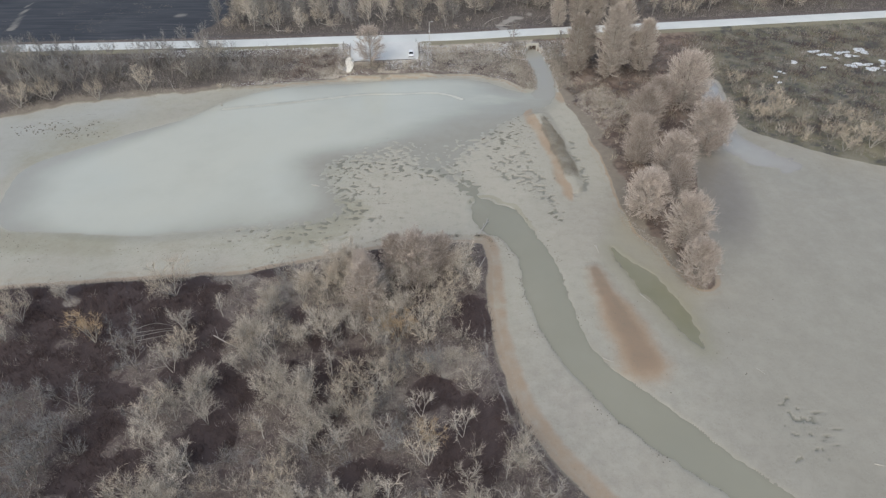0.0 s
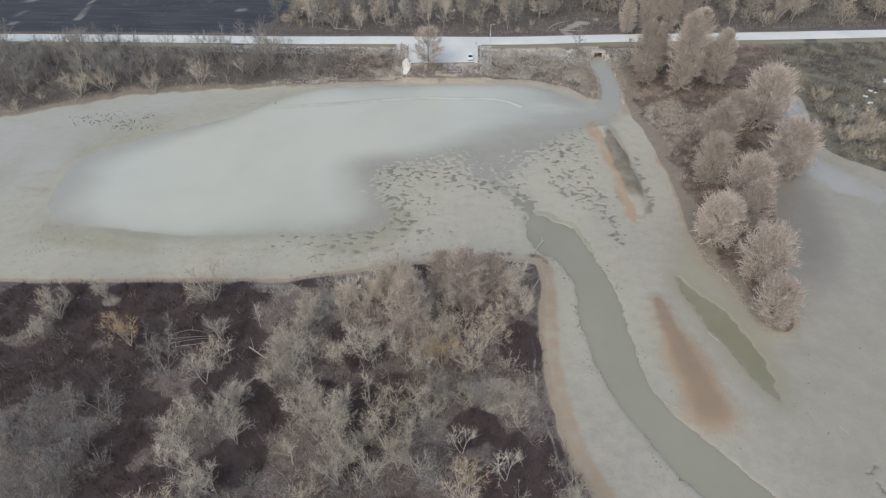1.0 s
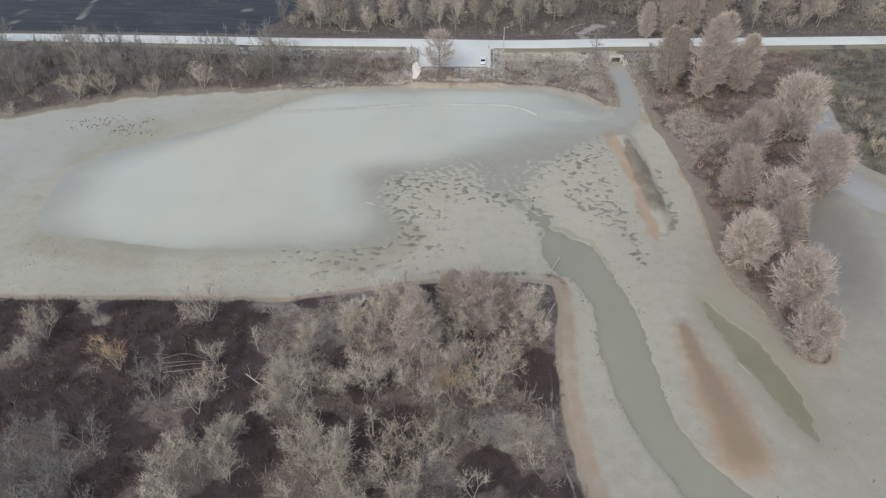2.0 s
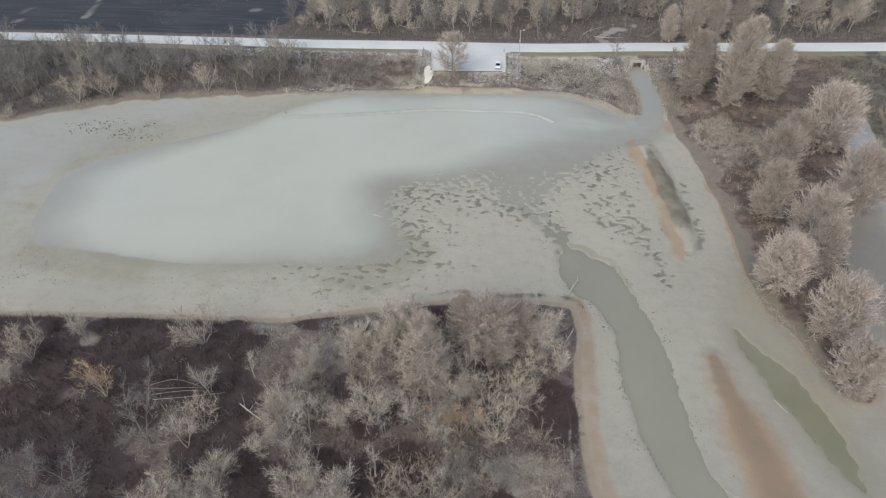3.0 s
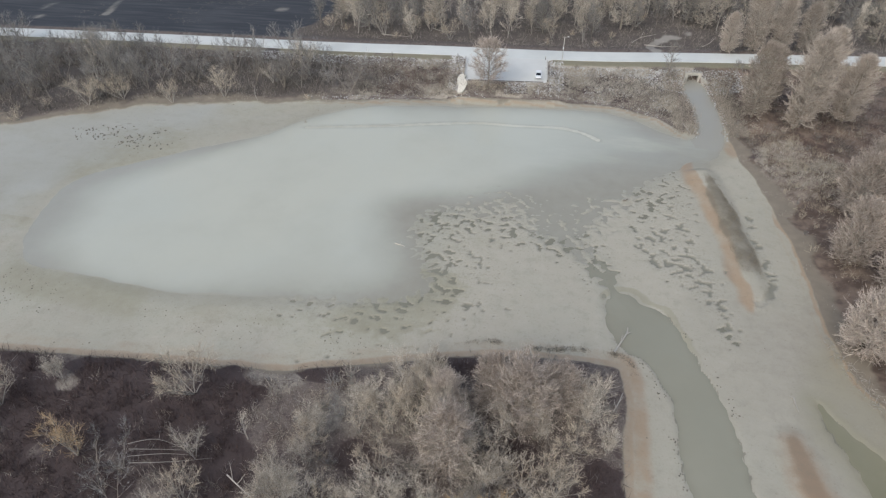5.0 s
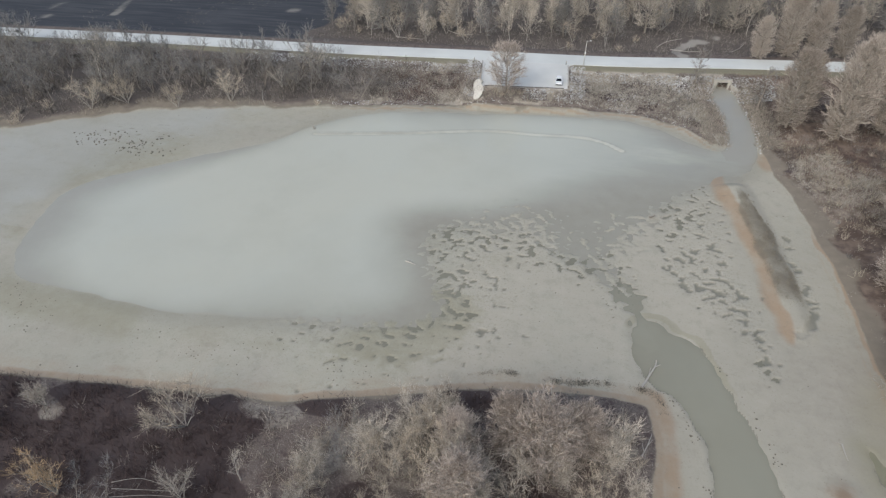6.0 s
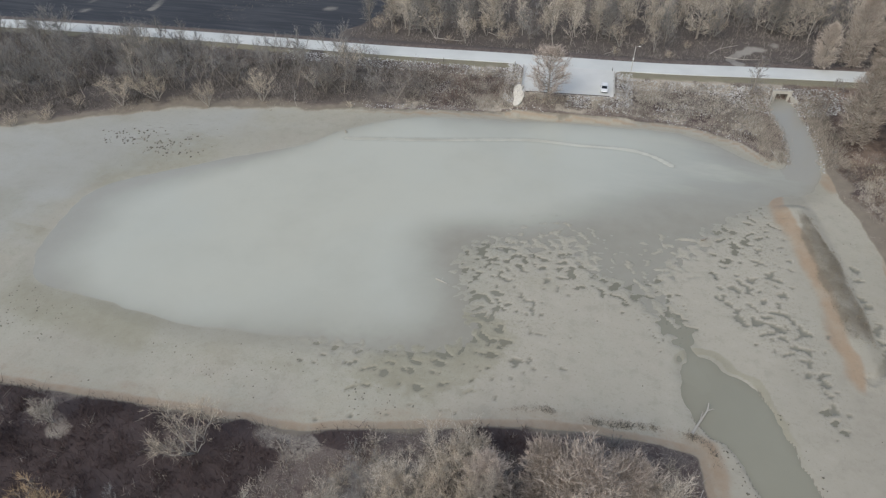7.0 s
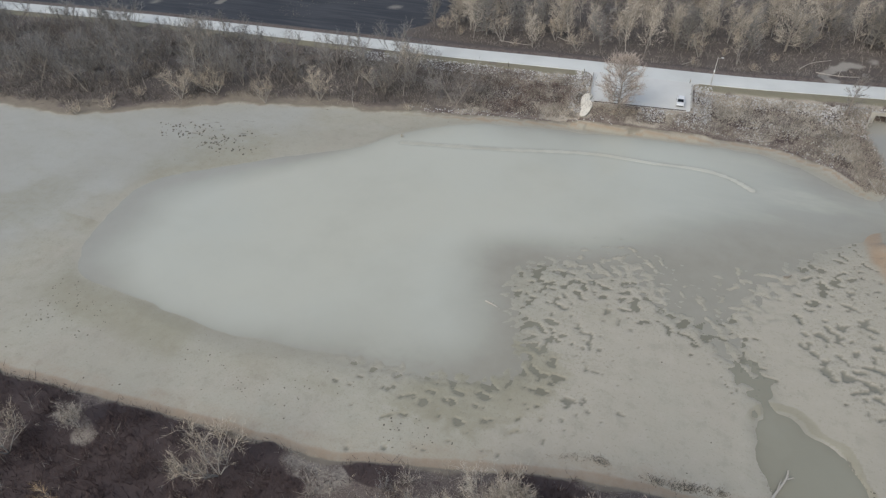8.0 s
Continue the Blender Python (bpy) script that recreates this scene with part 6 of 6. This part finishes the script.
def barrier(a, b, label, posts=7):
    a, b = Vector(a), Vector(b)
    root = thing("timber_barrier", a, 0, label, "barrier", "timber barriers round the parking area")
    d = b - a
    bm = bmesh.new()
    box(bm, (d.length, 0.24, 0.24), d / 2 + Vector((0, 0, 0.68)), Matrix.Rotation(math.atan2(d.y, d.x), 4, "Z"), 0.03)
    part("rail", bm, m_timber, root)
    for i in range(posts):
        bm = bmesh.new()
        box(bm, (0.2, 0.2, 0.75), d * (i + 0.05) / (posts - 0.9) + Vector((0, 0, 0.2)), None, 0.02)
        part("post", bm, m_dark, root)
    return root


barrier((-38.9, 223.6, 2.84), (-36.9, 210.2, 2.8), "weathered timber rail on dark posts along the parking area", 7)
barrier((-13.9, 224.8, 2.84), (-12.75, 211.2, 2.8), "weathered timber rail on dark posts near the white car", 7)
kerb = thing("kerb", (-35.6, 208.2, 2.76), 0, "low dark timber kerb at the parking edge", "kerb")
for i in range(8):
    bm = bmesh.new()
    box(bm, (2.65, 0.24, 0.22), (1.42 + i * 2.72, 0.14 + i * 0.285, 0.12), Matrix.Rotation(0.104, 4, "Z"), 0.03)
    part("sleeper", bm, m_dark, kerb)


def bollard(x, y, tall, label):
    root = thing("marker_post", (x, y, zb(x, y)), 0, label, "post")
    bm = bmesh.new()
    rod(bm, (0, 0, -0.2), (0, 0, tall), 0.09, 0.08, 8)
    part("post", bm, m_dark, root)
    bm = bmesh.new()
    box(bm, (0.28, 0.06, 0.36), (0, -0.1, tall - 0.2), None, 0.01)
    part("plate", bm, m_timber, root, "pale weathered plate")


for x, y, tall, text in ((-14.6, 226.6, 1.2, "dark post at the parking entrance"), (-11.6, 217.5, 1.5, "dark post beside the timber rail"), (-38.0, 218, 1.3, "dark post inside the timber rail"),
                         (-41.5, 224.0, 1.3, "thin marker post at the grass verge"), (-62.0, 221.5, 1.4, "thin marker post on the road verge")):
    bollard(x, y, tall, text)

# ---- light pole ----
m_pole = plain("pale_pole", (0.42, 0.40, 0.37), (0.58, 0.56, 0.52), 3.0, 0.7)
m_lamp = plain("lamp_housing", (0.62, 0.63, 0.63), (0.74, 0.75, 0.75), 3.0, 0.4, relief=0.0)
pole = thing("utility_pole", (-9.6, 227.3, zb(-9.6, 227.3)), 0, "slim pale utility pole with a lamp by the road", "pole")
bm = bmesh.new()
rod(bm, (0, 0, -0.5), (0.12, 0, 7.4), 0.12, 0.08, 10)
part("pole", bm, m_pole, pole)
bm = bmesh.new()
rod(bm, (0.1, 0, 7.1), (1.0, 0.1, 7.35), 0.045, 0.04)
part("arm", bm, m_pole, pole)
bm = bmesh.new()
box(bm, (0.6, 0.28, 0.16), (1.15, 0.1, 7.35), None, 0.05)
part("lamp_head", bm, m_lamp, pole, "white lamp head")
bm = bmesh.new()
box(bm, (0.34, 0.24, 0.5), (0.05, -0.2, 3.9), None, 0.03)
part("meter_box", bm, m_lamp, pole, "pale grey box")


# ---- car ----
def car(at, rz, label):
    paint = plain("white_paint", (0.76, 0.77, 0.78), (0.80, 0.81, 0.82), 1.0, 0.28, 0, 0, 0.5)
    glass = plain("car_glass", (0.012, 0.014, 0.017), (0.02, 0.022, 0.026), 1.0, 0.06, 0, 0, 0.6)
    rubber = plain("tyre_rubber", (0.018, 0.018, 0.018), (0.03, 0.03, 0.03), 5.0, 0.85)
    alloy = plain("alloy", (0.5, 0.5, 0.52), (0.6, 0.6, 0.62), 5.0, 0.35, 0.9, 0)
    root = thing("car", at, rz, label, "car")

    def loft(profile, widths, bevel):
        bm = bmesh.new()
        left = [bm.verts.new((w, x, z)) for (x, z), w in zip(profile, widths)]
        right = [bm.verts.new((-w, x, z)) for (x, z), w in zip(profile, widths)]
        bm.faces.new(left)
        bm.faces.new(right[::-1])
        for i in range(len(profile)):
            j = (i + 1) % len(profile)
            bm.faces.new((left[j], left[i], right[i], right[j]))
        bmesh.ops.recalc_face_normals(bm, faces=bm.faces[:])
        bmesh.ops.bevel(bm, geom=bm.edges[:], offset=bevel, segments=2, affect="EDGES")
        return bm

    lower = [(-2.28, 0.35), (-2.32, 0.62), (-2.22, 0.86), (-1.1, 0.97), (0.6, 1.0), (2.05, 1.0), (2.28, 0.9), (2.32, 0.55), (2.25, 0.32)]
    part("body", loft(lower, [0.84, 0.88, 0.86, 0.90, 0.91, 0.89, 0.86, 0.87, 0.84], 0.06), paint, root)
    cabin = [(-1.15, 0.95), (-0.35, 1.45), (0.3, 1.53), (1.35, 1.5), (2.0, 0.98)]
    part("cabin", loft(cabin, [0.80, 0.66, 0.65, 0.65, 0.78], 0.04), glass, root, "dark window glass")
    roof = [(-0.42, 1.46), (0.3, 1.56), (1.4, 1.53), (1.5, 1.45), (0.3, 1.49), (-0.38, 1.41)]
    part("roof", loft(roof, [0.68, 0.67, 0.67, 0.68, 0.68, 0.69], 0.015), paint, root)
    for sx in (-1, 1):
        bm = bmesh.new()
        for a, b in (((0.80, -1.1, 0.98), (0.66, -0.38, 1.45)), ((0.81, 0.35, 1.0), (0.67, 0.35, 1.5)), ((0.78, 1.95, 1.0), (0.66, 1.4, 1.5))):
            rod(bm, (sx * a[0], a[1], a[2]), (sx * b[0], b[1], b[2]), 0.045, 0.045, 6)
        part("pillars", bm, paint, root)
        bm = bmesh.new()
        box(bm, (0.2, 0.12, 0.14), (sx * 0.98, -0.85, 1.05), None, 0.03)
        part("mirror", bm, paint, root)
        bm = bmesh.new()
        box(bm, (0.36, 0.1, 0.16), (sx * 0.62, -2.27, 0.72), None, 0.03)
        part("headlight", bm, m_lamp, root, "clear headlight")
        bm = bmesh.new()
        box(bm, (0.26, 0.08, 0.3), (sx * 0.7, 2.27, 0.82), None, 0.03)
        part("tail_light", bm, plain("red_lens", (0.30, 0.02, 0.02), (0.4, 0.03, 0.03), 3, 0.25, 0, 0), root, "red tail light")
        for y in (-1.42, 1.4):
            bm = bmesh.new()
            rod(bm, (sx * 0.70, y, 0.33), (sx * 0.92, y, 0.33), 0.34, 0.34, 20)
            wheel = part("wheel", bm, rubber, root, "black tyre")
            bm = bmesh.new()
            rod(bm, (sx * 0.90, y, 0.33), (sx * 0.935, y, 0.33), 0.22, 0.2, 14)
            part("rim", bm, alloy, wheel, "silver alloy rim")
    bm = bmesh.new()
    box(bm, (1.5, 0.08, 0.2), (0, -2.3, 0.48), None, 0.03)
    part("grille", bm, rubber, root, "black lower grille")
    return root


car((-15.6, 213.9, 2.845), 4, "white hatchback car parked on pale gravel")

# ---- puddles in the marsh ----
# puddle surface: the bright sky reflection is painted in as near-white base colour
ice = plain("sky_white_puddle", (0.62, 0.64, 0.66), (0.78, 0.80, 0.82), 0.5, 0.25, 0, 0.05)
puddle_rng = random.Random(31)
for k in range(34):
    cx, cy, sd = ((137, 219, 4), (146, 218, 5), (150, 210, 5), (144, 205, 4), (108, 197, 5), (122, 209, 5))[k % 6 if k < 24 else k % 3]
    x, y, r = cx + puddle_rng.gauss(0, sd), cy + puddle_rng.gauss(0, sd * 0.6), puddle_rng.uniform(0.4, 1.1) * (1.5 if k % 6 < 3 else 0.6)
    bm = bmesh.new()
    ph = [puddle_rng.uniform(0, 6.28) for _ in range(3)]
    ring_v = []
    for k in range(22):
        a = k * 2 * math.pi / 22
        rr = r * (1 + 0.3 * math.sin(2 * a + ph[0]) + 0.25 * math.sin(3 * a + ph[1]) + 0.15 * math.sin(7 * a + ph[2]))
        ring_v.append(bm.verts.new((rr * math.cos(a) * 1.3, rr * math.sin(a) * 0.8, 0)))
    bm.faces.new(ring_v)
    up = bmesh.ops.extrude_face_region(bm, geom=bm.faces[:])["geom"]
    bmesh.ops.translate(bm, verts=[v for v in up if isinstance(v, bmesh.types.BMVert)], vec=(0, 0, 0.4))
    bmesh.ops.recalc_face_normals(bm, faces=bm.faces[:])
    me = bpy.data.meshes.new("ice_patch")
    bm.to_mesh(me)
    bm.free()
    me.materials.append(ice)
    ob = tagged(new("ice_patch", me), "pale patch of thin ice among marsh grass", "ice", "ice patches in the marsh")
    ob.matrix_basis = pose(x, y, zb(x, y) - 0.12)

# thicker scrub at the foot of the lone tree
for x, y, size in ((-32, 205.6, 0.55), (-30, 204.6, 0.5), (-27.5, 205.2, 0.6), (-25.5, 206.2, 0.5), (-33.5, 206.8, 0.45), (-28.8, 206.4, 0.5), (-24, 207, 0.4)):
    plant("tan_shrub", x, y, size, "scrub at the foot of the lone tree")
